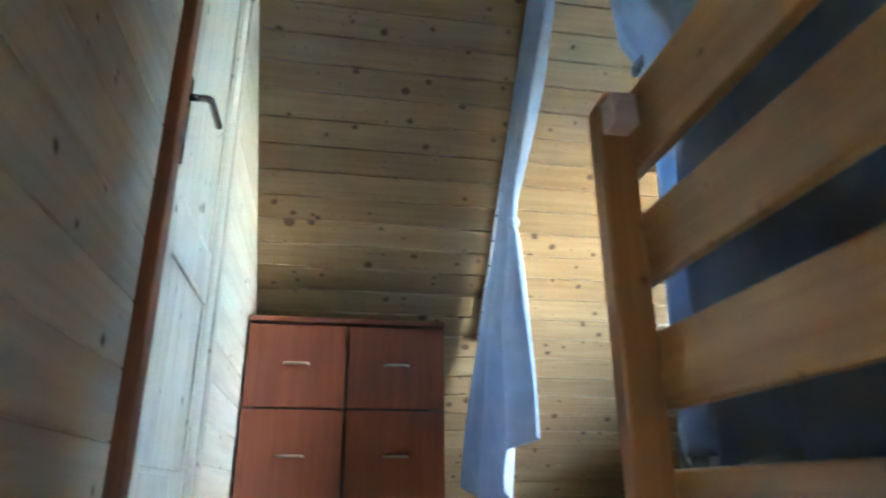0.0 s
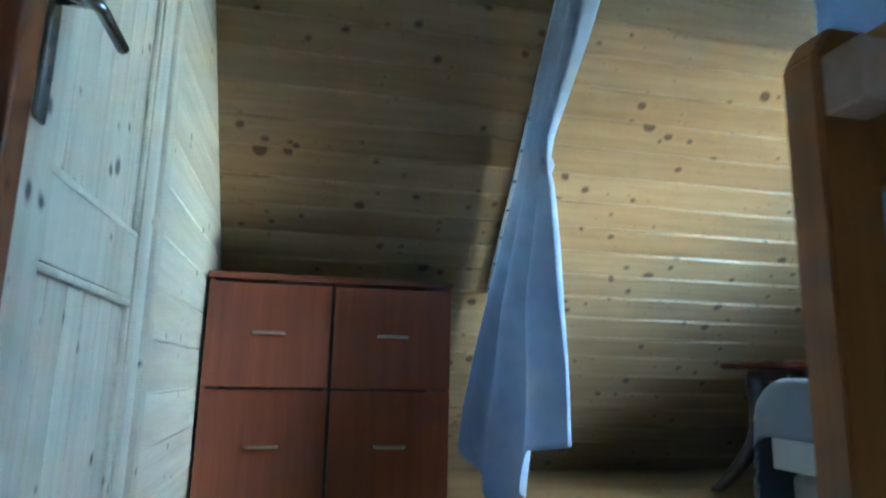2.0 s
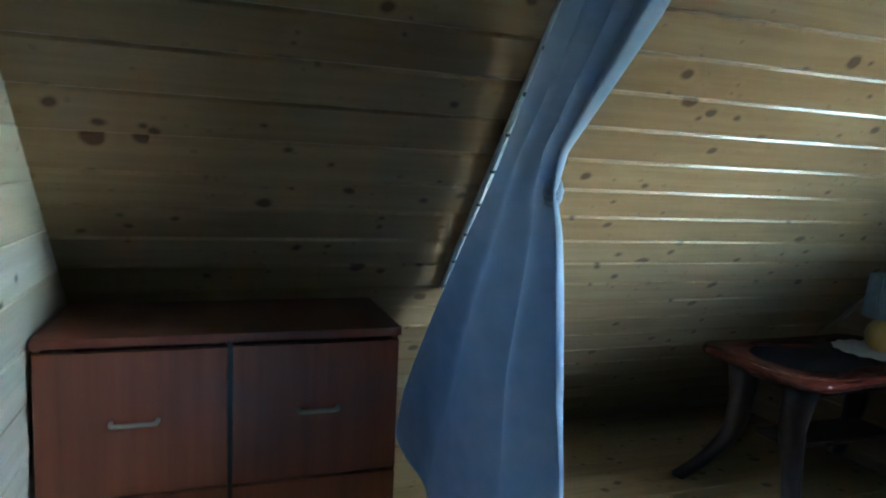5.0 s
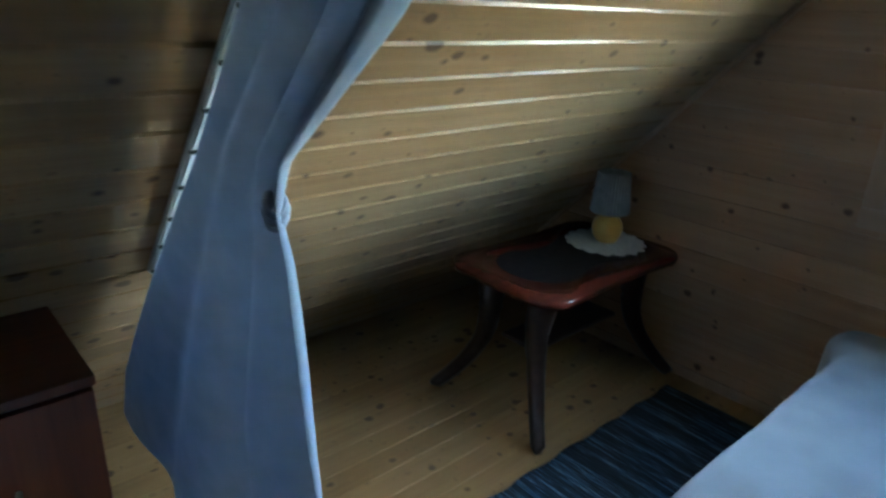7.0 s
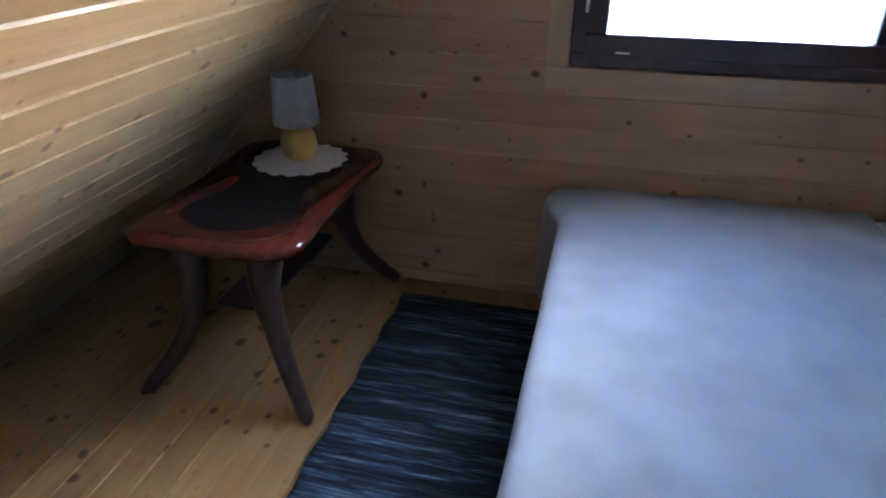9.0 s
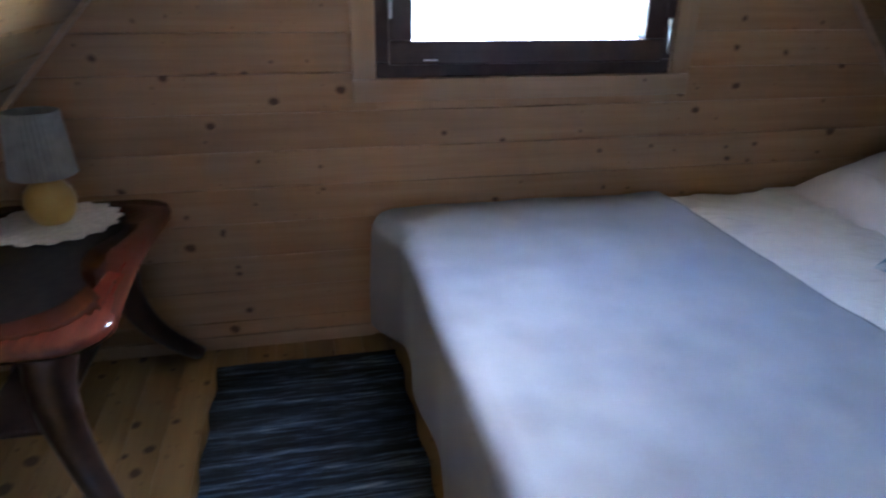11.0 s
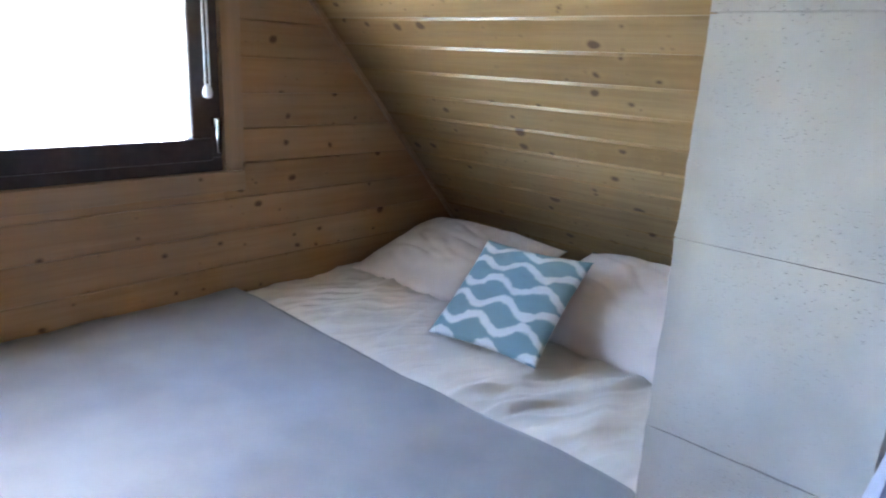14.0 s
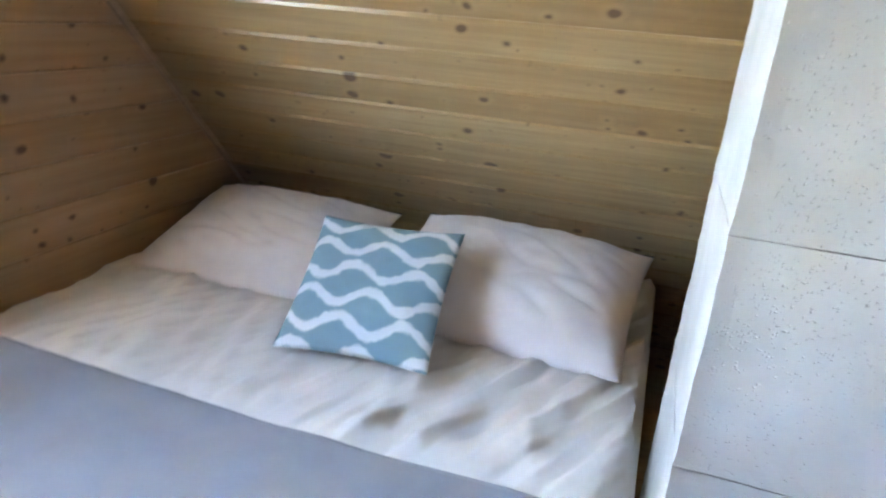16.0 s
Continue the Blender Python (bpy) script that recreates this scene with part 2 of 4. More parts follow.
def block_material():
    """Pitted light concrete blocks under a worn coat of whitewash."""
    m, nt, b = base("whitewashed_block", 0.85)
    tc = node(nt, "ShaderNodeTexCoord")
    oi = node(nt, "ShaderNodeObjectInfo")
    n1 = node(nt, "ShaderNodeTexNoise", in_2=5.0, in_3=6.0)
    n2 = node(nt, "ShaderNodeTexNoise", in_2=60.0, in_3=4.0)
    v = node(nt, "ShaderNodeTexVoronoi", in_2=210.0)
    gate = node(nt, "ShaderNodeTexNoise", in_2=7.0, in_3=3.0)
    for n in (n1, n2, gate):
        nt.links.new(tc.outputs["Object"], n.inputs[0])
    warp = node(nt, "ShaderNodeTexNoise", in_2=70.0, in_3=2.0)
    nt.links.new(tc.outputs["Object"], warp.inputs[0])
    shift = node(nt, "ShaderNodeVectorMath", operation="SCALE")
    shift.inputs["Scale"].default_value = 0.012
    nt.links.new(warp.outputs["Color"], shift.inputs[0])
    moved = node(nt, "ShaderNodeVectorMath")
    nt.links.new(scaled(nt, tc.outputs["Object"], 0.8, 0.8, 1.2), moved.inputs[0])
    nt.links.new(shift.outputs[0], moved.inputs[1])
    nt.links.new(moved.outputs[0], v.inputs[0])
    pit = node(nt, "ShaderNodeMapRange", in_1=0.12, in_2=0.42)
    nt.links.new(v.outputs["Distance"], pit.inputs[0])
    sep = node(nt, "ShaderNodeSeparateColor")
    nt.links.new(v.outputs["Color"], sep.inputs[0])
    some = math_node(nt, "GREATER_THAN", math_node(nt, "ADD", sep.outputs[0], gate.outputs[0]), 1.30)
    depth = math_node(nt, "MULTIPLY", math_node(nt, "SUBTRACT", 1.0, pit.outputs[0]), some)
    col = ramp(nt, n1.outputs[0], [(0.3, (0.37, 0.37, 0.35)), (0.7, (0.47, 0.47, 0.455))])
    col = mix(nt, math_node(nt, "MULTIPLY", depth, 0.04), col, (0.3, 0.29, 0.27))
    nt.links.new(col, b.inputs["Base Color"])
    h = math_node(nt, "SUBTRACT", math_node(nt, "MULTIPLY", n2.outputs[0], 0.25), depth)
    bump(nt, b, h, 0.5, 0.005)
    return m


M_BLOCK = block_material()
M_MORTAR = plain("mortar", (0.36, 0.36, 0.345), (0.44, 0.44, 0.425), 0.9, 0, 60.0, 0.6)


def rug_material():
    m, nt, b = base("rag_rug", 0.95)
    tc = node(nt, "ShaderNodeTexCoord")
    n1 = node(nt, "ShaderNodeTexNoise", in_2=1.0, in_3=6.0, in_4=0.75)
    nt.links.new(scaled(nt, tc.outputs["Object"], 22, 1.4, 1), n1.inputs[0])
    n2 = node(nt, "ShaderNodeTexNoise", in_2=1.0, in_3=2.0)
    nt.links.new(scaled(nt, tc.outputs["Object"], 120, 9, 1), n2.inputs[0])
    f = math_node(nt, "ADD", math_node(nt, "MULTIPLY", n1.outputs[0], 0.75), math_node(nt, "MULTIPLY", n2.outputs[0], 0.25))
    col = ramp(nt, f, [(0.40, (0.010, 0.012, 0.016)), (0.50, (0.024, 0.033, 0.046)), (0.56, (0.06, 0.095, 0.145)), (0.66, (0.24, 0.30, 0.37))])
    nt.links.new(col, b.inputs["Base Color"])
    b.inputs["Specular IOR Level"].default_value = 0.1
    bump(nt, b, n2.outputs[0], 0.8, 0.006)
    return m


def ikat_material():
    """White wavy bands on teal, the bands in turn mirrored so that they swell and pinch."""
    m, nt, b = base("teal_ikat", 0.9)
    tc = node(nt, "ShaderNodeTexCoord")
    n = node(nt, "ShaderNodeTexNoise", in_2=28.0, in_3=3.0)
    nt.links.new(tc.outputs["Object"], n.inputs[0])
    sep = node(nt, "ShaderNodeSeparateXYZ")
    nt.links.new(tc.outputs["Object"], sep.inputs[0])
    v = math_node(nt, "ADD", math_node(nt, "MULTIPLY", sep.outputs[1], 12.6), 20.25)
    cell = math_node(nt, "FLOOR", v)
    par = math_node(nt, "MULTIPLY", math_node(nt, "MODULO", cell, 2.0), 2.2)
    fr = math_node(nt, "FRACT", v)
    wav = math_node(nt, "SINE", math_node(nt, "ADD", math_node(nt, "MULTIPLY", sep.outputs[0], 34.0), par))
    cen = math_node(nt, "ADD", math_node(nt, "MULTIPLY", wav, 0.26), 0.5)
    d = math_node(nt, "ABSOLUTE", math_node(nt, "SUBTRACT", fr, cen))
    d = math_node(nt, "ADD", d, math_node(nt, "MULTIPLY", math_node(nt, "SUBTRACT", n.outputs[0], 0.5), 0.34))
    col = ramp(nt, d, [(0.13, (0.62, 0.67, 0.68)), (0.24, (0.18, 0.29, 0.34))])
    nt.links.new(col, b.inputs["Base Color"])
    n2 = node(nt, "ShaderNodeTexNoise", in_2=700.0)
    nt.links.new(tc.outputs["Object"], n2.inputs[0])
    bump(nt, b, n2.outputs[0], 0.3, 0.003)
    return m


# ---- mesh helpers ----
def part(name, bm, material, parent=None, label="", smooth=False):
    me = bpy.data.meshes.new(name)
    bmesh.ops.recalc_face_normals(bm, faces=bm.faces[:])
    bm.to_mesh(me)
    bm.free()
    me.materials.append(material)
    if smooth:
        me.polygons.foreach_set("use_smooth", [True] * len(me.polygons))
    ob = new(name, me)
    if parent:
        ob.parent = parent
    if label:
        tagged(ob, label)
    return ob


def thing(name, at=(0, 0, 0), label="", category="", group="", kind=""):
    ob = new(name)
    ob.location = at
    return tagged(ob, label, category, group, kind)


def box(bm, x0, x1, y0, y1, z0, z1, bevel=0.0, seg=2):
    m = Matrix.LocRotScale(((x0 + x1) / 2, (y0 + y1) / 2, (z0 + z1) / 2), None, (abs(x1 - x0), abs(y1 - y0), abs(z1 - z0)))
    r = bmesh.ops.create_cube(bm, size=1.0, matrix=m)
    if bevel:
        edges = list({e for v in r["verts"] for e in v.link_edges})
        bmesh.ops.bevel(bm, geom=edges, offset=bevel, segments=seg, affect="EDGES", profile=0.5)
    return bm


def boxed(x0, x1, y0, y1, z0, z1, bevel=0.0, seg=2):
    return box(bmesh.new(), x0, x1, y0, y1, z0, z1, bevel, seg)


def prism(bm, pts, x0, x1):
    """A plate of the outline pts (y, z) between two x."""
    a = [bm.verts.new((x0, y, z)) for y, z in pts]
    c = [bm.verts.new((x1, y, z)) for y, z in pts]
    bm.faces.new(a), bm.faces.new(c[::-1])
    for i in range(len(pts)):
        j = (i + 1) % len(pts)
        bm.faces.new((a[i], c[i], c[j], a[j]))
    return bm


def grid(fn, nu, nv, bm=None):
    bm = bm or bmesh.new()
    vs = [[bm.verts.new(fn(i / nu, j / nv)) for j in range(nv + 1)] for i in range(nu + 1)]
    for i in range(nu):
        for j in range(nv):
            bm.faces.new((vs[i][j], vs[i + 1][j], vs[i + 1][j + 1], vs[i][j + 1]))
    return bm


def lathe(profile, n=32):
    bm = bmesh.new()
    rings = [[bm.verts.new((r * math.cos(2 * math.pi * k / n), r * math.sin(2 * math.pi * k / n), z)) for k in range(n)] for r, z in profile]
    for a, c in zip(rings, rings[1:]):
        for k in range(n):
            bm.faces.new((a[k], a[(k + 1) % n], c[(k + 1) % n], c[k]))
    return bm


def tube(pts, r, n=8, bm=None):
    """A round bar along points; r a number or one radius a point."""
    bm = bm or bmesh.new()
    pts = [Vector(p) for p in pts]
    rings = []
    for i, p in enumerate(pts):
        d = (pts[min(i + 1, len(pts) - 1)] - pts[max(i - 1, 0)]).normalized()
        q = d.to_track_quat("Z", "Y")
        rr = r[i] if isinstance(r, (list, tuple)) else r
        rings.append([bm.verts.new(p + q @ Vector((rr * math.cos(2 * math.pi * k / n), rr * math.sin(2 * math.pi * k / n), 0))) for k in range(n)])
    for a, c in zip(rings, rings[1:]):
        for k in range(n):
            bm.faces.new((a[k], a[(k + 1) % n], c[(k + 1) % n], c[k]))
    bm.faces.new(rings[0][::-1]), bm.faces.new(rings[-1])
    return bm


def board(bm, x0, x1, y0, y1, t, c=0.006, top=0.0):
    """A board along x with its two long upper edges chamfered; its face lies at z = top."""
    pr = [(y0, top - t), (y0, top - c), (y0 + c, top), (y1 - c, top), (y1, top - c), (y1, top - t)]
    return prism(bm, pr, x0, x1)


# ---- plan ----
XW, XG = -0.36, 3.10         # west wall face, gable wall face
YA, YB = 4.70, -0.43          # where the two roof slopes meet the floor
KA, KB = 1.08, 1.10           # their rise per metre
YR = (KA * YA + KB * YB) / (KA + KB)
ZR = KA * (YA - YR)
XOUT = 3.46                   # unseen roof overhang, its depth set to cut the window light
WY0, WY1, WZ0, WZ1 = 1.504, 2.627, 1.022, 2.02   # window opening
DY0, DY1, DZ1 = 1.75, 2.50, 2.02                 # door opening
RAILX = 0.845


def za(y):
    return KA * (YA - y)


def zb(y):
    return KB * (y - YB)


def ya(z):
    return YA - z / KA


def yb(z):
    return YB + z / KB


# ---- roof slopes: boards in one mesh each, on a core that closes the roof ----
PITCH = 0.1275


def slope(name, north):
    k, y_eave = (KA, YA) if north else (KB, YB)
    length = math.hypot(YR - y_eave, ZR)
    bm = bmesh.new()
    n = int(length / PITCH) + 1
    for i in range(n):
        y0, y1 = i * PITCH, min((i + 1) * PITCH, length)
        board(bm, 0, XG - XW, y0 + 0.0008, y1 - 0.0008, 0.016, 0.0065)
    ob = part(name, bm, M_CEIL)
    up = Vector((0, YR - y_eave, ZR)).normalized()
    ex = Vector((1, 0, 0))
    if north:
        ez = ex.cross(up)
        if ez.z > 0:
            ez = -ez
    else:
        ez = ex.cross(up)
        if ez.z > 0:
            ez = -ez
    if ex.cross(up).dot(ez) < 0:       # keep a right-handed frame
        ex = -ex
        org = Vector((XG, y_eave, 0))
    else:
        org = Vector((XW, y_eave, 0))
    ob.matrix_world = Matrix.Translation(org) @ Matrix((ex, up, ez)).transposed().to_4x4()
    tagged(ob, "sloping ceiling of knotty pine tongue-and-groove boards", "ceiling", kind="structure")
    return ob


slope("ceiling_north", True)
slope("ceiling_south", False)
bm = bmesh.new()
T = 0.024
prism(bm, [(YA + 0.1 / KA + T * 1.4, -0.1), (YR, ZR + T * 1.5), (YR, ZR + 0.3), (YA + 0.35, -0.1)], XW - 0.2, XOUT)
prism(bm, [(YB - 0.1 / KB - T * 1.4, -0.1), (YR, ZR + T * 1.5), (YR, ZR + 0.3), (YB - 0.35, -0.1)], XW - 0.2, XOUT)
tagged(part("roof", bm, M_ROOF), "steep timber roof with an unseen overhang that shapes the window light", "roof", kind="structure")

# ---- floor core, stairwell, lower storey ----
SX1, SY1 = 0.62, 1.585
bm = bmesh.new()
box(bm, XW - 0.2, XG + 0.15, SY1, YA + 0.3, -0.22, -0.024)
box(bm, SX1, XG + 0.15, YB - 0.3, SY1, -0.22, -0.024)
floor = tagged(part("floor", bm, M_BACK), "golden pine plank floor with dark knots", "floor", kind="structure")
bm = bmesh.new()
box(bm, XW - 0.1, XW, -2.2, SY1, -2.6, -0.002)
box(bm, SX1, SX1 + 0.06, -2.2, SY1, -2.6, -0.222)
box(bm, XW - 0.1, SX1 + 0.06, SY1, SY1 + 0.06, -2.6, -0.222)
# made-up opening out of view, sized to brighten stairwell and railing
for x0, x1, z0, z1 in ((XW - 0.1, -0.15, -2.6, 0.0), (0.40, SX1 + 0.06, -2.6, 0.0), (-0.15, 0.40, -2.6, -1.6), (-0.15, 0.40, -0.9, 0.0)):
    box(bm, x0, x1, -2.3, -2.2, z0, z1)
tagged(part("wall_stairwell", bm, M_WALL), "plain pine lining of the stairwell with an added opening for light", "wall", kind="structure")
tagged(part("ceiling_lower", boxed(XW, SX1, -2.2, YB - 0.02, -0.1, 0.0), M_CEIL), "plain boarded ceiling over the stair foot", "ceiling", kind="structure")
tagged(part("floor_lower", boxed(XW - 0.1, SX1 + 0.06, -2.3, SY1 + 0.06, -2.7, -2.6), M_FLOOR), "plain plank floor at the stair foot", "floor", kind="structure")
stair = thing("staircase", (0, SY1, -2.6), "steep pine staircase rising to the attic", "staircase", kind="structure")
for i in range(1, 13):
    y1 = SY1 - 0.2 * (i - 1)
    t = part("tread", boxed(XW + 0.03, SX1 - 0.03, y1 - 0.23 - SY1, y1 - SY1, -0.2 * i - 0.035 + 2.6, -0.2 * i + 2.6, 0.006), M_RAIL, stair)
for x in (XW + 0.002, SX1 - 0.03):
    bm = bmesh.new()
    prism(bm, [(0, 2.5), (0, 2.2), (-2.36, -0.0), (-2.6, 0.0), (-2.6, 0.1)], x, x + 0.028)
    part("stringer", bm, M_RAIL, stair)

# ---- gable wall (east) and door wall (west): cores with openings ----
def gable_core(bm, x0, x1, o0, o1, oz0, oz1, base_z=-0.02):
    prism(bm, [(yb(base_z), base_z), (o0, base_z), (o0, zb(o0))], x0, x1)
    prism(bm, [(o1, base_z), (ya(base_z), base_z), (o1, za(o1))], x0, x1)
    if oz0 > base_z:
        prism(bm, [(o0, base_z), (o1, base_z), (o1, oz0), (o0, oz0)], x0, x1)
    top = [(o0, oz1), (o1, oz1), (o1, za(o1))] + ([(YR, ZR)] if o0 < YR < o1 else []) + [(o0, min(zb(o0), za(o0)))]
    prism(bm, top, x0, x1)


bm = bmesh.new()
gable_core(bm, XG + 0.021, XG + 0.17, WY0, WY1, WZ0, WZ1)
wall_e = tagged(part("wall_east", bm, M_BACK), "gable wall of horizontal knotty pine boards", "wall", kind="structure")
bm = bmesh.new()
gable_core(bm, XW - 0.12, XW - 0.021, DY0 - 0.09, DY1 + 0.02, -0.02, DZ1)
wall_w = tagged(part("wall_west", bm, M_BACK), "partition wall of pale horizontal pine boards", "wall", kind="structure")

# baseboard and corner laths
tagged(part("baseboard", boxed(XG - 0.014, XG, 2.66, 4.62, 0.0, 0.055, 0.004), M_TRIMY), "low pine skirting along the gable wall", "baseboard", kind="structure")


def slope_lath(name, x0, x1, north, thick, s0, s1, label):
    k, y_eave, sign = (KA, YA, -1) if north else (KB, YB, 1)
    d = Vector((0, sign, k)).normalized()
    nrm = Vector((0, sign * k, -1)).normalized()
    a, c = Vector((0, y_eave, 0)) + d * s0, Vector((0, y_eave, 0)) + d * s1
    bm = bmesh.new()
    prism(bm, [(a.y, a.z), (c.y, c.z), (c.y + nrm.y * thick, c.z + nrm.z * thick), (a.y + nrm.y * thick, a.z + nrm.z * thick)], x0, x1)
    return tagged(part(name, bm, M_TRIMY), label, "trim", kind="structure")


slope_lath("trim_north", XG - 0.022, XG - 0.001, True, 0.016, 0.1, 3.68, "narrow pine cover lath where roof and gable meet")
slope_lath("trim_south", XG - 0.022, XG - 0.001, False, 0.016, 0.1, 3.68, "narrow pine cover lath where roof and gable meet")

# ---- window ----
win = thing("window_1", (XG, (WY0 + WY1) / 2, WZ0), "dark brown tilting window in a pine casing, daylight outside", "window", kind="structure")
wc = (WY0 + WY1) / 2
hw, hh = (WY1 - WY0) / 2, WZ1 - WZ0


def ring_parts(name, x0, x1, hy, z0, z1, w, mat, parent, bevel=0.006):
    part(name, boxed(x0, x1, -hy, hy, z0, z0 + w, bevel), mat, parent)
    part(name, boxed(x0, x1, -hy, hy, z1 - w, z1, bevel), mat, parent)
    part(name, boxed(x0, x1, -hy, -hy + w, z0 + w + 0.0005, z1 - w - 0.0005, bevel), mat, parent)
    part(name, boxed(x0, x1, hy - w, hy, z0 + w + 0.0005, z1 - w - 0.0005, bevel), mat, parent)


ring_parts("window_frame", -0.004, 0.10, hw - 0.001, 0.001, hh - 0.001, 0.052, M_FRAME, win)
ring_parts("sash", -0.026, 0.05, hw - 0.046, 0.046, hh - 0.046, 0.082, M_FRAME, win, 0.008)
pane = part("pane", boxed(0.008, 0.012, -hw + 0.122, hw - 0.122, 0.122, hh - 0.122), M_GLASS, win)
pane.visible_shadow = False
part("casing", boxed(-0.018, 0.0, -hw - 0.082, hw + 0.082, -0.078, -0.001, 0.004), M_TRIMY, win)
part("casing", boxed(-0.018, 0.0, -hw - 0.082, hw + 0.082, hh + 0.001, hh + 0.075, 0.004), M_TRIMY, win)
part("casing", boxed(-0.0178, 0.0, -hw - 0.082, -hw - 0.001, 0.0, hh, 0.004), M_TRIMZ, win)
part("casing", boxed(-0.0178, 0.0, hw + 0.001, hw + 0.082, 0.0, hh, 0.004), M_TRIMZ, win)
part("hinge_cover", boxed(-0.040, -0.026, hw - 0.056, hw - 0.044, 0.20, 0.27, 0.004), M_WHITEPL, win, "small pale hinge cover")
part("handle", boxed(-0.060, -0.044, -hw + 0.036, -hw + 0.052, 0.075, 0.205, 0.006), M_STEEL, win, "slim metal window handle")
part("handle_base", boxed(-0.045, -0.026, -hw + 0.034, -hw + 0.054, 0.17, 0.205, 0.004), M_STEEL, win)
part("label_mark", boxed(-0.0265, -0.0255, hw - 0.215, hw - 0.165, 0.060, 0.066), M_WHITEPL, win, "small pale maker's mark")
blind = thing("blind_cord", (XG - 0.05, WY0 + 0.075, 1.30), "white blind cord with a small bead weight", "blind cord")
part("cord", tube([(-0.004, -0.008, 0.04), (-0.004, -0.008, 0.70)], 0.0035), M_WHITEPL, blind)
part("cord", tube([(-0.004, 0.008, 0.04), (-0.004, 0.008, 0.70)], 0.0035), M_WHITEPL, blind)
part("bead", lathe([(0.001, -0.005), (0.014, 0.0), (0.018, 0.016), (0.014, 0.032), (0.006, 0.045), (0.001, 0.046)], 16), M_WHITEPL, blind, smooth=True)

# ---- door ----
door = thing("door_1", (XW, DY0, 0), "closed pale pine panel door with a steel lever handle", "door", kind="structure")
dw, dh = DY1 - DY0, DZ1
part("stile", boxed(-0.035, 0.004, 0.002, 0.125, 0.012, dh - 0.004, 0.003), M_DOORV, door)
part("stile", boxed(-0.035, 0.004, 0.645, dw - 0.004, 0.012, dh - 0.004, 0.003), M_DOORV, door)
for z0, z1 in ((0.012, 0.17), (0.69, 0.82), (dh - 0.13, dh - 0.004)):
    bm = boxed(-0.035, -0.002, 0.126, 0.644, z0, z1, 0.003)
    r = part("rail", bm, M_DOORV, door)
for z0, z1 in ((0.17, 0.69), (0.82, dh - 0.13)):
    for j in range(6):
        y0 = 0.126 + 0.518 / 6 * j
        part("panel_board", boxed(-0.030, -0.014, y0 + 0.0006, y0 + 0.518 / 6 - 0.0006, z0, z1, 0.003, 1), M_DOORV, door)
    for y0, y1, a, c in ((0.126, 0.644, z0, z0 + 0.016), (0.126, 0.644, z1 - 0.016, z1), (0.126, 0.142, z0 + 0.017, z1 - 0.017), (0.628, 0.644, z0 + 0.017, z1 - 0.017)):
        part("moulding", boxed(-0.0138, -0.001, y0, y1, a, c, 0.005), M_DOORV, door)
lever = part("handle_plate", boxed(0.004, 0.013, 0.028, 0.062, 0.86, 1.10, 0.0045), M_STEEL, door, "long polished steel backplate")
part("lever", tube([(0.012, 0.045, 1.04), (0.052, 0.045, 1.04), (0.060, 0.052, 1.04), (0.062, 0.07, 1.039), (0.064, 0.165, 1.034)], 0.0095, 12), M_STEEL, lever, smooth=True)
# black patch in place of the shaded hole
part("keyhole", boxed(0.0128, 0.0136, 0.041, 0.049, 0.915, 0.94, 0.0), M_BLACK, lever)
part("jamb", boxed(-0.10, 0.030, -0.088, -0.030, 0.0, dh + 0.06, 0.004), M_JAMB, door, "reddish-brown stained door jamb")
# solid black strip; the gap's shade is put in as colour
part("rebate_shade", boxed(-0.10, -0.004, -0.029, 0.0005, 0.0, dh, 0.0), M_BLACK, door, "black strip standing in for shade in the door gap")
part("architrave", boxed(-0.02, 0.016, dw - 0.002, dw + 0.062, 0.0, dh + 0.06, 0.006), M_DOORV, door, "pale pine door architrave")
part("head_casing", boxed(-0.02, 0.014, -0.028, dw - 0.004, dh, dh + 0.06, 0.004), M_DOORV, door)

# ---- chimney of whitewashed blocks ----
CX0, CX1, CY0, CY1 = 0.915, 1.278, 1.18, 1.62
chim = thing("chimney", ((CX0 + CX1) / 2, (CY0 + CY1) / 2, 0), "whitewashed chimney stack of pitted concrete blocks", "chimney", kind="structure")
cw, cd = (CX1 - CX0) / 2, (CY1 - CY0) / 2
part("mortar_core", boxed(-cw + 0.005, cw - 0.005, -cd + 0.005, cd - 0.005, 0, 2.5), M_MORTAR, chim)
zs = [0.0, 0.043, 0.423, 0.803, 1.183, 1.563, 1.943, 2.323, 2.5]
rng = random.Random(5)
for z0, z1 in zip(zs, zs[1:]):
    bm = bmesh.new()
    box(bm, -cw, cw, -cd, cd, z0 + 0.0015, z1 - 0.0015, 0.0)
    bmesh.ops.subdivide_edges(bm, edges=bm.edges[:], cuts=14, use_grid_fill=True)
    for v in bm.verts:
        n = noise.noise(v.co * 14 + Vector((0, 0, z0 * 3))) * 0.0016 + noise.noise(v.co * 60) * 0.0008
        rad = Vector((v.co.x / cw, v.co.y / cd, 0))
        edge = min(1 - abs(rad.x), 1 - abs(rad.y)) < 0.02 and max(abs(rad.x), abs(rad.y)) > 0.99
        near = min(v.co.z - z0, z1 - v.co.z) < 0.006
        corner = abs(rad.x) > 0.99 and abs(rad.y) > 0.99
        pull = n - (0.0015 * (1 + 1.2 * noise.noise(v.co * 25)) if near else 0) - (0.003 + 0.0015 * noise.noise(v.co * 50) if corner else 0)
        if abs(rad.x) > 0.99:
            v.co.x += math.copysign(pull, rad.x)
        if abs(rad.y) > 0.99:
            v.co.y += math.copysign(pull, rad.y)
    part("block", bm, M_BLOCK, chim)

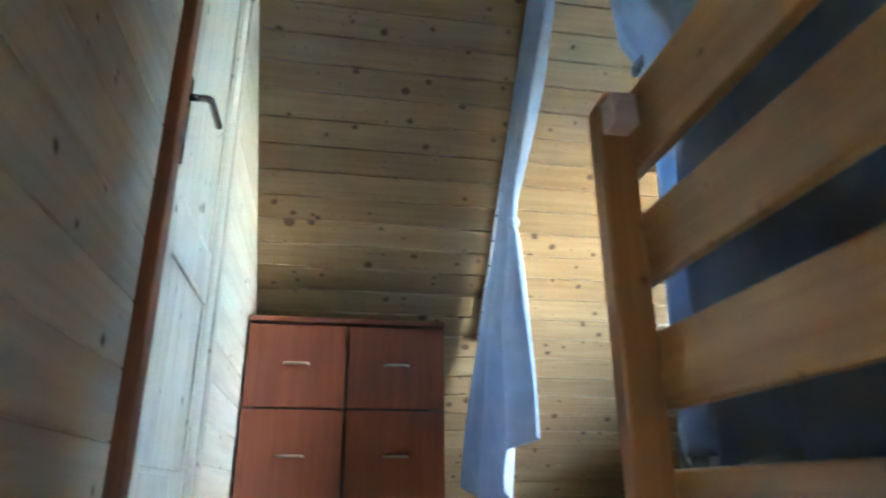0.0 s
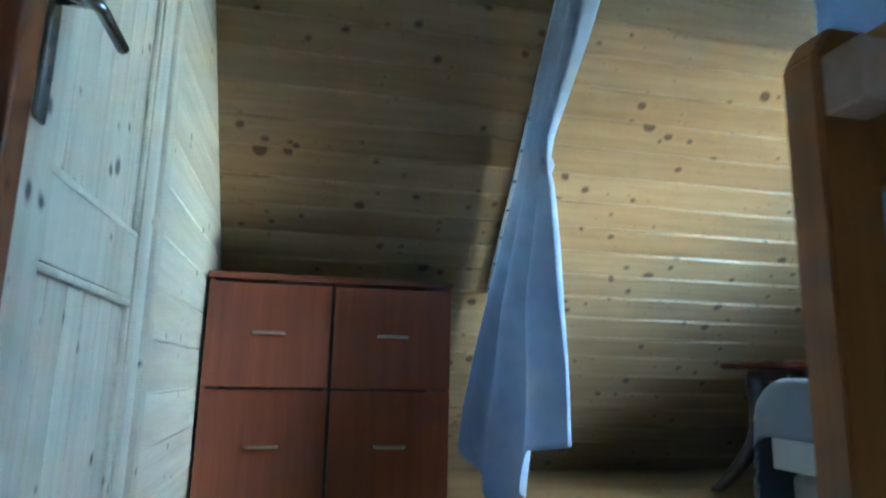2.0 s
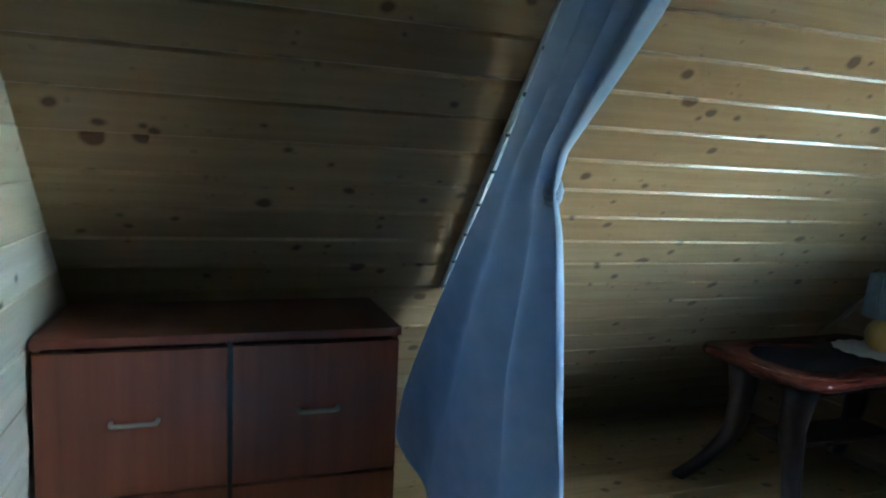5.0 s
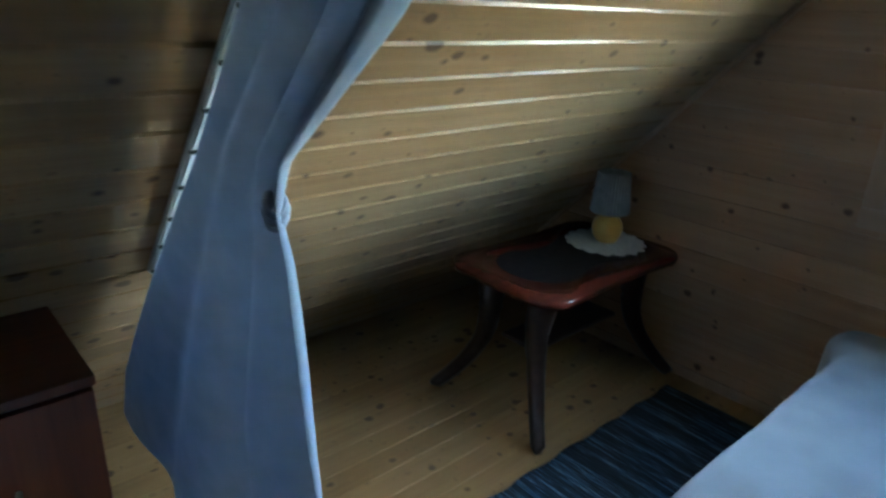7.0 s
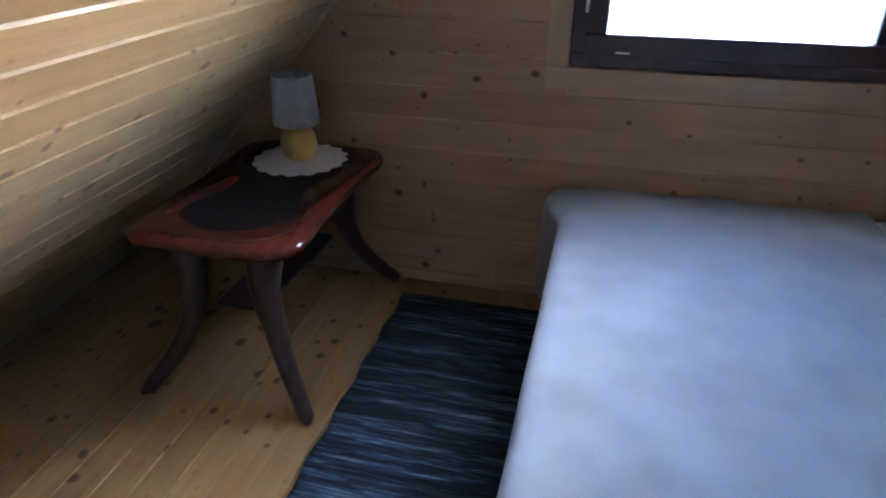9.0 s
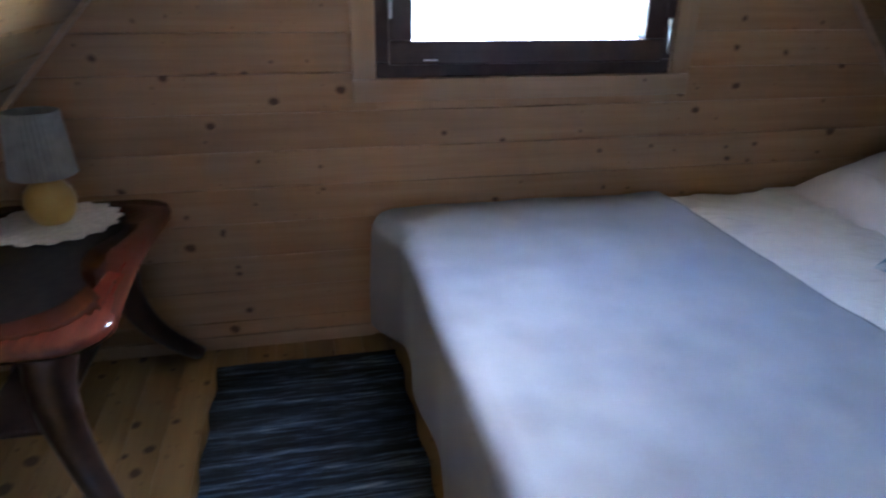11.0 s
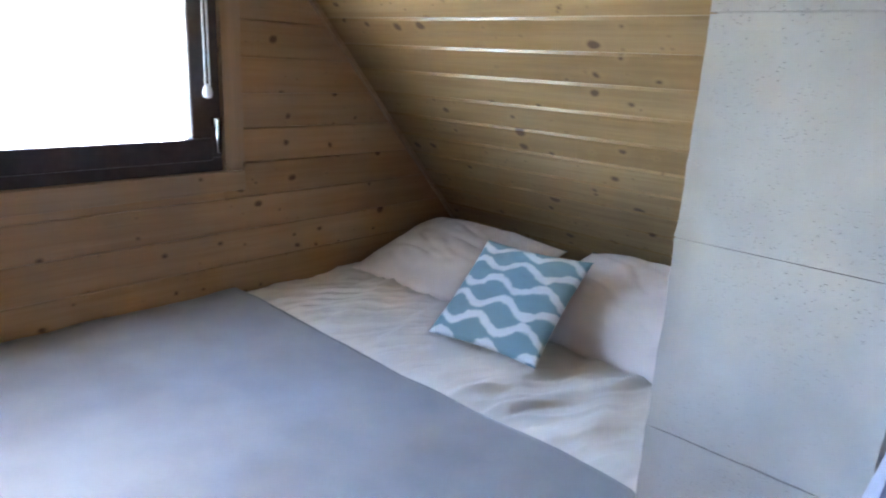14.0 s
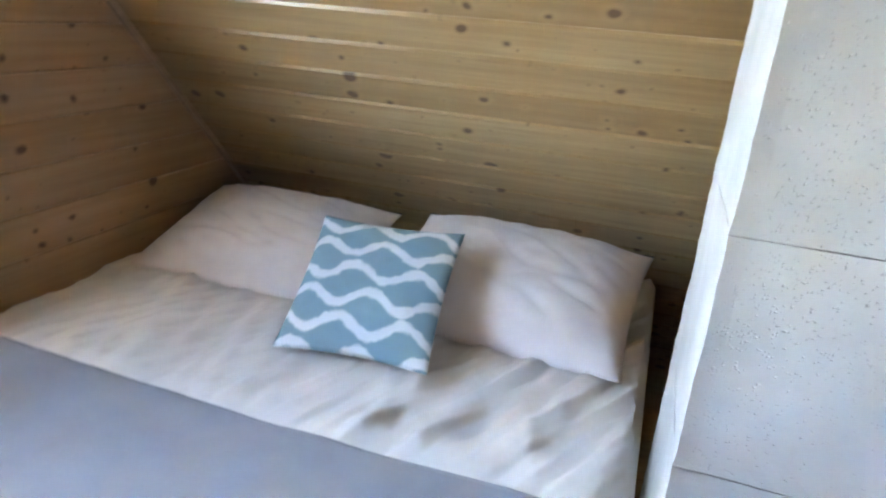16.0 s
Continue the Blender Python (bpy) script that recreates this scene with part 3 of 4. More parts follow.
# ---- stair railing ----
rail = thing("stair_railing", (0, 0, 0), "golden lacquered pine stair railing with wide boards", "railing")
bm = bmesh.new()
pts = [(0.572, -0.2), (0.572, 0.925), (0.596, 0.962), (0.650, 0.962), (0.650, -0.2)]
lo, hi = [bm.verts.new((x, 1.49, z)) for x, z in pts], [bm.verts.new((x, 1.545, z)) for x, z in pts]
bm.faces.new(lo), bm.faces.new(hi[::-1])
for i in range(5):
    bm.faces.new((lo[i], hi[i], hi[(i + 1) % 5], lo[(i + 1) % 5]))
bmesh.ops.bevel(bm, geom=bm.edges[:], offset=0.004, segments=2, affect="EDGES")
part("post", bm, M_POST, rail)
for z0, z1 in ((0.77, 0.965), (0.52, 0.672), (0.268, 0.42), (0.004, 0.162)):
    y0 = yb(z1) + 0.03
    bm = boxed(0.652, 0.682, y0, 1.575, z0, z1, 0.006)
    part("slat", bm, M_RAILY, rail)
part("block", boxed(0.579, 0.637, 1.434, 1.4895, 0.845, 0.920, 0.004), M_BLOCKWOOD, rail, "pale unfinished wooden block")

# ---- curtains on sloping tracks ----
def lerp_path(pts, z):
    """y on a polyline of (z, y), z falling."""
    for (z0, y0), (z1, y1) in zip(pts, pts[1:]):
        if z <= z0 and z >= z1:
            f = (z0 - z) / (z0 - z1)
            return y0 + (y1 - y0) * f
    return pts[0][1] if z > pts[0][0] else pts[-1][1]


def curtain_track(name, north):
    k, y_eave, sign = (KA, YA, -1) if north else (KB, YB, 1)
    d = Vector((0, sign, k)).normalized()
    nrm = Vector((0, sign * k, -1)).normalized()
    o = Vector((RAILX, y_eave, 0))
    s0 = 1.28 if north else 2.0
    tr = thing(name, o + d * s0, "white sloping curtain track with black gliders", "curtain track")
    L = 3.6 - s0
    bm = bmesh.new()
    a = nrm * 0.004
    for w, t0, t1 in ((0.012, 0.0, 0.014), (0.007, 0.014, 0.022)):
        p0, p1 = nrm * t0, nrm * t1
        prism(bm, [(p0.y, p0.z), (d.y * L + p0.y, d.z * L + p0.z), (d.y * L + p1.y, d.z * L + p1.z), (p1.y, p1.z)], -w, w)
    part("track", bm, M_WHITEPL, tr)
    n = int(L / 0.14)
    for i in range(n):
        c = d * (0.03 + 0.14 * i) + nrm * 0.026
        bm = bmesh.new()
        tube([c + Vector((-0.014, 0, 0)), c + Vector((0.014, 0, 0))], 0.0055, 6, bm)
        part("glider", bm, M_BLACK, tr)
    return tr


curtain_track("curtain_track", True)
curtain_track("curtain_track", False)


def curtain(name, left, right, zt, hem, tie_z, folds, tie_y, label, seed, edge):
    """left, right: polylines (z, y); hem(u): the lowest z at u, from right (0) to left (1)."""
    def f(u, v):
        zb_ = hem(u)
        # each thread starts below its place on the track
        z = zt + (zb_ - zt) * v
        y = lerp_path(right, z) * (1 - u) + lerp_path(left, z) * u
        d = abs(z - tie_z)
        pinch = min(1.0, 0.25 + d * 1.6)
        amp = 0.062 * pinch * (1 - 0.8 * u)
        x = RAILX + amp * math.sin(folds * 2 * math.pi * u ** 0.8 + seed + 0.5 * math.sin(3 * z)) + 0.012 * noise.noise(Vector((u * 5, z * 2.5, seed)))
        if u < 0.14:
            x += edge * (math.sin(math.pi * u / 0.14) if edge > 0 else (1 - u / 0.14) ** 1.5) * pinch
        y += 0.012 * math.cos(folds * 2 * math.pi * u ** 0.8 + seed) * pinch
        return (x, y, z)
    bm = grid(f, 90, 110)
    root = part(name, bm, M_CURTAIN, smooth=True)
    sm = root.modifiers.new("thickness", "SOLIDIFY")
    sm.thickness = 0.0025
    tagged(root, label, "curtain")
    bm = bmesh.new()
    ring = [(RAILX + 0.022 * math.cos(a), tie_y + 0.022 * math.sin(a), tie_z + 0.02 * math.sin(a + seed)) for a in [i * math.pi / 8 for i in range(17)]]
    for dz, k in ((-0.012, 0.9), (0.0, 1.0), (0.013, 0.85)):
        tube([(RAILX + (x - RAILX) * k, tie_y - 0.006 + (y - tie_y) * k * 0.75, z + dz + 0.005 * math.sin(19 * i)) for i, (x, y, z) in enumerate(ring)], 0.0075, 6, bm)
    t = part("tieback", bm, M_CURTAIN, root, "twisted cloth tieback", True)
    return root


def hem_n(u):
    if u < 0.16:
        return 0.33 - 0.04 * u / 0.16
    if u < 0.22:
        return 0.29 - 0.16 * (u - 0.16) / 0.06
    if u < 0.45:
        return 0.13 - 0.12 * (u - 0.22) / 0.23
    return 0.012 + 0.15 * (u - 0.45) / 0.55


def track_y(z, north):
    return ya(z + 0.05) if north else yb(z + 0.05)


curtain("curtain", [(2.5, track_y(2.5, True)), (0.95, track_y(0.95, True)), (0.39, 4.25), (0.15, 4.37), (0, 4.37)],
        [(2.5, 2.22), (2.2, 2.36), (1.81, 2.59), (1.66, 2.71), (1.41, 3.0), (1.31, 3.03), (1.22, 3.0), (0.8, 2.97), (0.33, 2.915), (0.0, 2.95)],
        2.5, hem_n, 1.31, 2.7, 3.062, "pale blue-grey curtain tied back on a sloping track", 0.4, -0.035)
curtain("curtain", [(2.5, track_y(2.5, False)), (1.5, 0.98), (0.9, 0.78), (0.1, 0.72)],
        [(2.5, 2.16), (2.1, 2.08), (1.70, 2.0), (1.45, 1.93), (1.27, 1.80), (1.2, 1.78), (1.1, 1.80), (0.7, 1.84), (0.2, 1.86)],
        2.5, lambda u: 0.18 + 0.02 * math.sin(u * 22), 1.25, 4.5, 1.765, "pale blue-grey curtain hanging beside the chimney", 1.7, 0.085)

# ---- drawer cabinet ----
cab = thing("drawer_cabinet", (0.11, 3.41, 0), "reddish cherry-laminate cabinet with four drawers, under the slope", "cabinet")
x0, x1 = -0.458, 0.460
D = 0.40
part("side_panel", boxed(x0, x0 + 0.018, 0.003, D, 0.0, 0.880, 0.001, 1), M_CHERRY, cab)
part("side_panel", boxed(x1 - 0.018, x1, 0.003, D, 0.0, 0.880, 0.001, 1), M_CHERRY, cab)
part("top", boxed(x0 - 0.002, x1 + 0.004, -0.022, D, 0.881, 0.905, 0.002), M_CHERRYTOP, cab)
part("back", boxed(x0 + 0.019, x1 - 0.019, D - 0.01, D, 0.02, 0.878), M_DARKWOOD, cab)
part("plinth", boxed(x0 + 0.019, x1 - 0.019, 0.012, 0.03, 0.0, 0.062), M_CHERRYTOP, cab)
part("bottom", boxed(x0 + 0.019, x1 - 0.019, 0.02, D - 0.012, 0.064, 0.078), M_DARKWOOD, cab)
part("divider", boxed(-0.008, 0.008, 0.02, D - 0.012, 0.08, 0.878), M_DARKWOOD, cab)
for xa, xb in ((x0 + 0.002, -0.0065), (0.0065, x1 - 0.002)):
    for z0, z1 in ((0.066, 0.4775), (0.4865, 0.868)):
        dr = part("drawer_front", boxed(xa, xb, -0.018, 0.0, z0, z1, 0.0015, 1), M_CHERRY, cab)
        xc, zc = (xa + xb) / 2, (z0 + z1) / 2 + 0.006
        part("handle", tube([(xc - 0.055, -0.018, zc), (xc - 0.052, -0.040, zc), (xc - 0.04, -0.044, zc), (xc + 0.04, -0.044, zc), (xc + 0.052, -0.040, zc), (xc + 0.055, -0.018, zc)], 0.006, 8), M_DULL, dr, "slim metal bar handle", True)

# ---- side table with lamp and doily ----
table = thing("side_table", (2.575, 3.65, 0), "dark mahogany table with a glossy red-brown rim", "table")


def outline(hx, hy, r, waist, n=9):
    pts = []
    for cx, cy, a0 in ((1, 1, 0), (-1, 1, 90), (-1, -1, 180), (1, -1, 270)):
        for i in range(n):
            a = radians(a0 + 90 * i / (n - 1))
            pts.append((cx * (hx - r) + r * math.cos(a), cy * (hy - r) + r * math.sin(a)))
        nx, ny = (-1, 1) if cx == cy == 1 else (-1, -1) if cx == -1 and cy == 1 else (1, -1) if cx == -1 else (1, 1)
        p0 = pts[-1]
        if a0 in (0, 180):
            for i in range(1, 10):
                f = i / 10
                s = 1 if a0 == 0 else -1
                pts.append((p0[0] + (-s) * 2 * (hx - r) * f, p0[1] - s * waist * math.sin(math.pi * f)))
    return pts


def slab(bm, outer, inner, z0, z1, ease=0.008):
    """A ring between two outlines of the same count, its outer edge eased."""
    def vs(p, z, k=1.0):
        return [bm.verts.new((x * k, y * k, z)) for x, y in p]
    a, c, d = vs(outer, z0, 0.985), vs(outer, (z0 + z1) / 2), vs(outer, z1, 0.985)
    e, g = vs(inner, z1), vs(inner, z0)
    n = len(outer)
    for p, q in ((a, c), (c, d), (d, e), (e, g), (g, a)):
        for i in range(n):
            j = (i + 1) % n
            bm.faces.new((p[i], p[j], q[j], q[i]))


bm = bmesh.new()
ol, il = outline(0.49, 0.315, 0.12, 0.02), outline(0.375, 0.205, 0.195, 0.055)
slab(bm, ol, il, 0.605, 0.640)
part("rim", bm, M_MAHOGANY, table, "glossy red-brown rounded rim", True)
bm = bmesh.new()
bm.faces.new([bm.verts.new((x, y, 0.634)) for x, y in il])
r = bmesh.ops.extrude_face_region(bm, geom=bm.faces[:])
for v in [g for g in r["geom"] if isinstance(g, bmesh.types.BMVert)]:
    v.co.z = 0.610
part("inlay", bm, M_INLAY, table, "dark inset top")
part("apron", boxed(-0.36, 0.36, -0.20, 0.20, 0.545, 0.604, 0.01), M_DARKWOOD, table)
for sx in (-1, 1):
    for sy in (-1, 1):
        pts, rad = [], []
        for i in range(13):
            f = i / 12
            px = sx * (0.33 + 0.02 * math.sin(f * math.pi) + 0.155 * max(0, f - 0.45) ** 1.6 * 2.6)
            py = sy * (0.15 - 0.03 * math.sin(f * math.pi) + 0.16 * f ** 2.2)
            pts.append((px, py, 0.56 * (1 - f) + 0.014))
            rad.append(0.066 - 0.020 * math.sin(f * math.pi * 0.5) - 0.016 * f)
        pts.append((pts[-1][0] + sx * 0.03, pts[-1][1] + sy * 0.015, 0.012))
        rad.append(0.011)
        part("leg", tube(pts, rad, 10), M_DARKWOOD, table, smooth=True)
part("shelf", boxed(-0.30, 0.30, -0.10, 0.10, 0.285, 0.305, 0.006), M_DARKWOOD, table)

bm = bmesh.new()
n = 120
c0 = bm.verts.new((0, 0, 0.004))
prev = []
for r0, amp in ((0.06, 0), (0.11, 0.0), (0.15, 0.004), (0.175, 0.014)):
    ringv = []
    for k in range(n):
        a = 2 * math.pi * k / n
        r = r0 + amp * abs(math.sin(a * 8)) * 1.3
        ringv.append(bm.verts.new((r * math.cos(a), r * math.sin(a), 0.004 + 0.002 * math.sin(a * 16) * (r0 > 0.14))))
    if prev:
        for k in range(n):
            bm.faces.new((prev[k], prev[(k + 1) % n], ringv[(k + 1) % n], ringv[k]))
    else:
        for k in range(n):
            bm.faces.new((c0, ringv[k], ringv[(k + 1) % n]))
    prev = ringv
doily = part("doily", bm, M_DOILY)
doily.location = (2.86, 3.655, 0.641)
sm = doily.modifiers.new("thickness", "SOLIDIFY")
sm.thickness = 0.002
tagged(doily, "round white crocheted doily with a scalloped edge", "doily")

lamp = thing("table_lamp", (2.86, 3.655, 0.648), "small table lamp with yellow ball base and pale shade, unlit", "lamp")
part("base", lathe([(0.001, 0.0), (0.045, 0.0), (0.052, 0.006), (0.066, 0.03), (0.073, 0.066), (0.066, 0.10), (0.045, 0.125), (0.022, 0.135), (0.018, 0.15), (0.001, 0.151)]), M_CERAMIC, lamp, "yellow glazed ball base", True)
bm = bmesh.new()
n = 72
rings = []
for r, z in ((0.090, 0.148), (0.0905, 0.152), (0.082, 0.25), (0.075, 0.335), (0.073, 0.338), (0.072, 0.335), (0.087, 0.152)):
    rings.append([bm.verts.new(((r + (0.0022 if k % 2 else -0.0022)) * math.cos(2 * math.pi * k / n), (r + (0.0022 if k % 2 else -0.0022)) * math.sin(2 * math.pi * k / n), z)) for k in range(n)])
for a, c in zip(rings, rings[1:]):
    for k in range(n):
        bm.faces.new((a[k], a[(k + 1) % n], c[(k + 1) % n], c[k]))
part("shade", bm, M_SHADE, lamp, "pale pleated lampshade")
part("bulb_holder", lathe([(0.001, 0.15), (0.016, 0.15), (0.016, 0.19), (0.001, 0.19)], 16), M_WHITEPL, lamp)

# ---- rug ----
def rug_top(u, v):
    x, y = (u - 0.5) * 1.56, (v - 0.5) * 0.66
    y += 0.006 * math.sin(u * 40) * (2 * abs(v - 0.5)) ** 4
    return (x, y, 0.010 + 0.003 * noise.noise(Vector((x * 6, y * 6, 3))) + 0.0015 * math.sin(x * 260))


bm = grid(rug_top, 240, 24)
rug = part("rug", bm, rug_material(), smooth=True)
rug.location = (2.155, 2.925, 0.0)
sm = rug.modifiers.new("thickness", "SOLIDIFY")
sm.thickness, sm.offset = 0.009, -1
tagged(rug, "dark blue and black striped rag rug on the floor", "rug")

# ---- bed ----
BX0, BX1, BY0, BY1, BZ = 1.315, 3.075, 0.10, 2.56, 0.525
bed = thing("bed", ((BX0 + BX1) / 2, (BY0 + BY1) / 2, 0), "low double bed with a grey fabric base and beige sheet", "bed")
bw, bl = (BX1 - BX0) / 2, (BY1 - BY0) / 2
part("base", boxed(-bw + 0.03, bw, -bl, bl - 0.03, 0.06, 0.30, 0.02, 3), M_DIVAN, bed)
for sx in (-bw + 0.10, bw - 0.10):
    for sy in (-bl + 0.12, bl - 0.12):
        part("leg", lathe([(0.001, 0), (0.02, 0.0), (0.026, 0.06), (0.001, 0.06)], 14), M_DARKWOOD, bed).location = (sx, sy, 0)


def sheet_fn(u, v):
    # across: down the near side, over the top, to the wall
    s = u * 2.05
    side = 0.21
    if s < side:
        x, dz = -bw - 0.012, side - s
    else:
        x, dz = -bw - 0.012 + (s - side), 0.0
        x = min(x, bw)
    rr = 0.05
    if side - rr < s < side + rr:
        a = (s - side + rr) / (2 * rr) * math.pi / 2
        x, dz = -bw - 0.012 + rr * (1 - math.cos(a)), rr * (1 - math.sin(a))
    y = -bl + v * (2 * bl - 0.02)
    yy = y + (BY0 + BY1) / 2
    w = noise.noise(Vector((x * 5 + y * 1.5, y * 1.4, 0.3))) * 0.018 + noise.noise(Vector((x * 16 + y * 4, y * 3, 7))) * 0.015
    # long pulls that fan from the near pillow towards the foot
    w += 0.021 * max(0, math.sin((x * 1.0 - 0.35 * y) * 38 + 2 * noise.noise(Vector((x * 3, y * 2, 5))))) * (0.4 + 0.6 * max(0, -x / bw + 0.3))
    w += 0.014 * max(0, math.sin((x - 0.55 * y) * 95 + 3 * noise.noise(Vector((x * 4, y * 3, 11))))) ** 2 * (0.35 + max(0, noise.noise(Vector((x * 2.5, y * 2, 9)))))
    if yy > 1.40:
        w = w * max(0.0, 1 - (yy - 1.40) / 0.09) - 0.012 * min(1.0, (yy - 1.40) / 0.09)
    return (x, y, BZ - dz + (w if dz < 0.01 else w * 0.3))


part("mattress", boxed(-bw + 0.006, bw, -bl, bl - 0.02, 0.302, BZ - 0.028, 0.04, 4), M_SHEET, bed)
part("sheet", grid(sheet_fn, 300, 260), M_SHEET, bed, "wrinkled grey-beige bedsheet", True)

CVX0, CVX1, CVY0, CVY1, CVZ = 1.305, 3.075, 1.49, 2.585, 0.545


def cover_fn(u, v):
    r = 0.045
    W, hang = CVX1 - CVX0, 0.15
    s = u * (W + hang)
    if s < hang:
        x, dx = CVX0, hang - s
    else:
        x, dx = CVX0 + s - hang, 0.0
    if abs(s - hang) < r:
        a = (s - hang + r) / (2 * r) * math.pi / 2
        x, dx = CVX0 + r * (1 - math.cos(a)) * 1.2, r * (1 - math.sin(a))
    L, hy = CVY1 - CVY0, 0.42
    q = v * (L + hy)
    if q > L:
        y, dy = CVY1, q - L
    else:
        y, dy = CVY0 + q, 0.0
    if abs(q - L) < r:
        a = (q - L + r) / (2 * r) * math.pi / 2
        y, dy = CVY1 - r * (1 - math.sin(a)) * 1.2, r * (1 - math.cos(a))
    drop = dx + dy
    z = CVZ - min(drop, 0.44 + 0.02 * noise.noise(Vector((x * 4, y * 4, 1))))
    hangf = min(1.0, drop / 0.3)
    x += -0.03 * hangf * (dx > 0.05) * (0.5 + 0.5 * math.sin(y * 17)) - 0.02 * hangf * (dx > 0.03)
    y += 0.012 * hangf * (dy > 0.05) * math.sin(x * 13 + 1)
    # the corner by the gable stands off in a small ear
    ear = max(0.0, 1 - math.hypot((x - 3.0) / 0.22, (y - 2.62) / 0.14))
    y += 0.10 * ear
    z -= 0.01 * ear
    w = 0.012 * noise.noise(Vector((x * 3, y * 3, 2))) + 0.005 * noise.noise(Vector((x * 9, y * 9, 4)))
    return (x, y, z + (w if drop < 0.05 else 0))


cover = part("bed_cover", grid(cover_fn, 130, 110), M_COVER, smooth=True)
sm = cover.modifiers.new("thickness", "SOLIDIFY")
sm.thickness, sm.offset = 0.008, 1
tagged(cover, "soft grey-blue fleece throw spread over the bed", "blanket")


def pillow_bm(w, d, t, seed, nu=84, nv=64, fold=1.0):
    bm = bmesh.new()
    for side in (1, -1):
        def f(a, c):
            u, v = 2 * a - 1, 2 * c - 1
            x = w / 2 * u * (1 - 0.05 * (1 - v * v)) 
            y = d / 2 * v * (1 - 0.06 * (1 - u * u))
            h = t / 2 * max(0.0, (1 - abs(u) ** 3) * (1 - abs(v) ** 3)) ** 0.7
            h += 0.012 * noise.noise(Vector((u * 2 + seed, v * 2, side))) * (1 - u * u) * (1 - v * v)
            h += 0.006 * noise.noise(Vector((u * 6 + seed, v * 6, side))) * max(0, (1 - u ** 6) * (1 - v ** 6))
            crease = 1 - abs(noise.noise(Vector((u * 1.5 + v * 2.4 + seed, v * 1.1 - u * 0.8, side + 4))))
            h -= 0.009 * fold * max(0, crease - 0.72) / 0.28 * max(0, (1 - u ** 4) * (1 - v ** 4))
            return (x, y, side * h)
        grid(f, nu, nv, bm)
    bmesh.ops.remove_doubles(bm, verts=bm.verts[:], dist=0.0004)
    return bm


def pillow(x, y, z, w, d, t, tilt, turn, seed, label):
    p = part("pillow", pillow_bm(w, d, t, seed), M_PILLOW, smooth=True)
    p.matrix_world = pose(x, y, z, tilt, 0, turn)
    tagged(p, label, "pillow", "pillows at the head of the bed")
    pts = [(w / 2 * u, -d / 2 * (1 - 0.06 * (1 - u * u)) - 0.002, 0) for u in [i / 12 - 1 for i in range(25)]]
    part("piping", tube(pts, 0.0045, 6), M_PIPING, p, "thin dark piping")
    return p


pillow(2.645, 0.64, 0.615, 0.78, 0.58, 0.25, -15, 2, 1, "pale pinkish-beige pillow in the corner under the slope")
pillow(1.765, 0.64, 0.625, 0.82, 0.62, 0.28, -15, -3, 5, "plump pale pillow leaning beside the chimney")

cu = part("cushion", pillow_bm(0.44, 0.445, 0.11, 9, 40, 40, 0.4), ikat_material(), smooth=True)
ax = Vector((-0.41, -0.03, 0.01)).normalized() * -1
up = Vector((0.0, -0.332, 0.258))
up = (up - ax * up.dot(ax)).normalized()
cu.matrix_world = Matrix.Translation((2.08, 1.005, 0.685)) @ Matrix((ax, up, ax.cross(up))).transposed().to_4x4()
tagged(cu, "square teal cushion with white wavy ikat pattern", "cushion")

# ---- outside ----
# unseen ground, kept pale as a reflector below the gable window
bm = bmesh.new()
box(bm, -600, 600, -600, 600, -3.2, -2.75)
tagged(part("ground", bm, M_BOUNCE), "unseen pale ground outside, added to bounce light into the room", "ground", kind="structure")

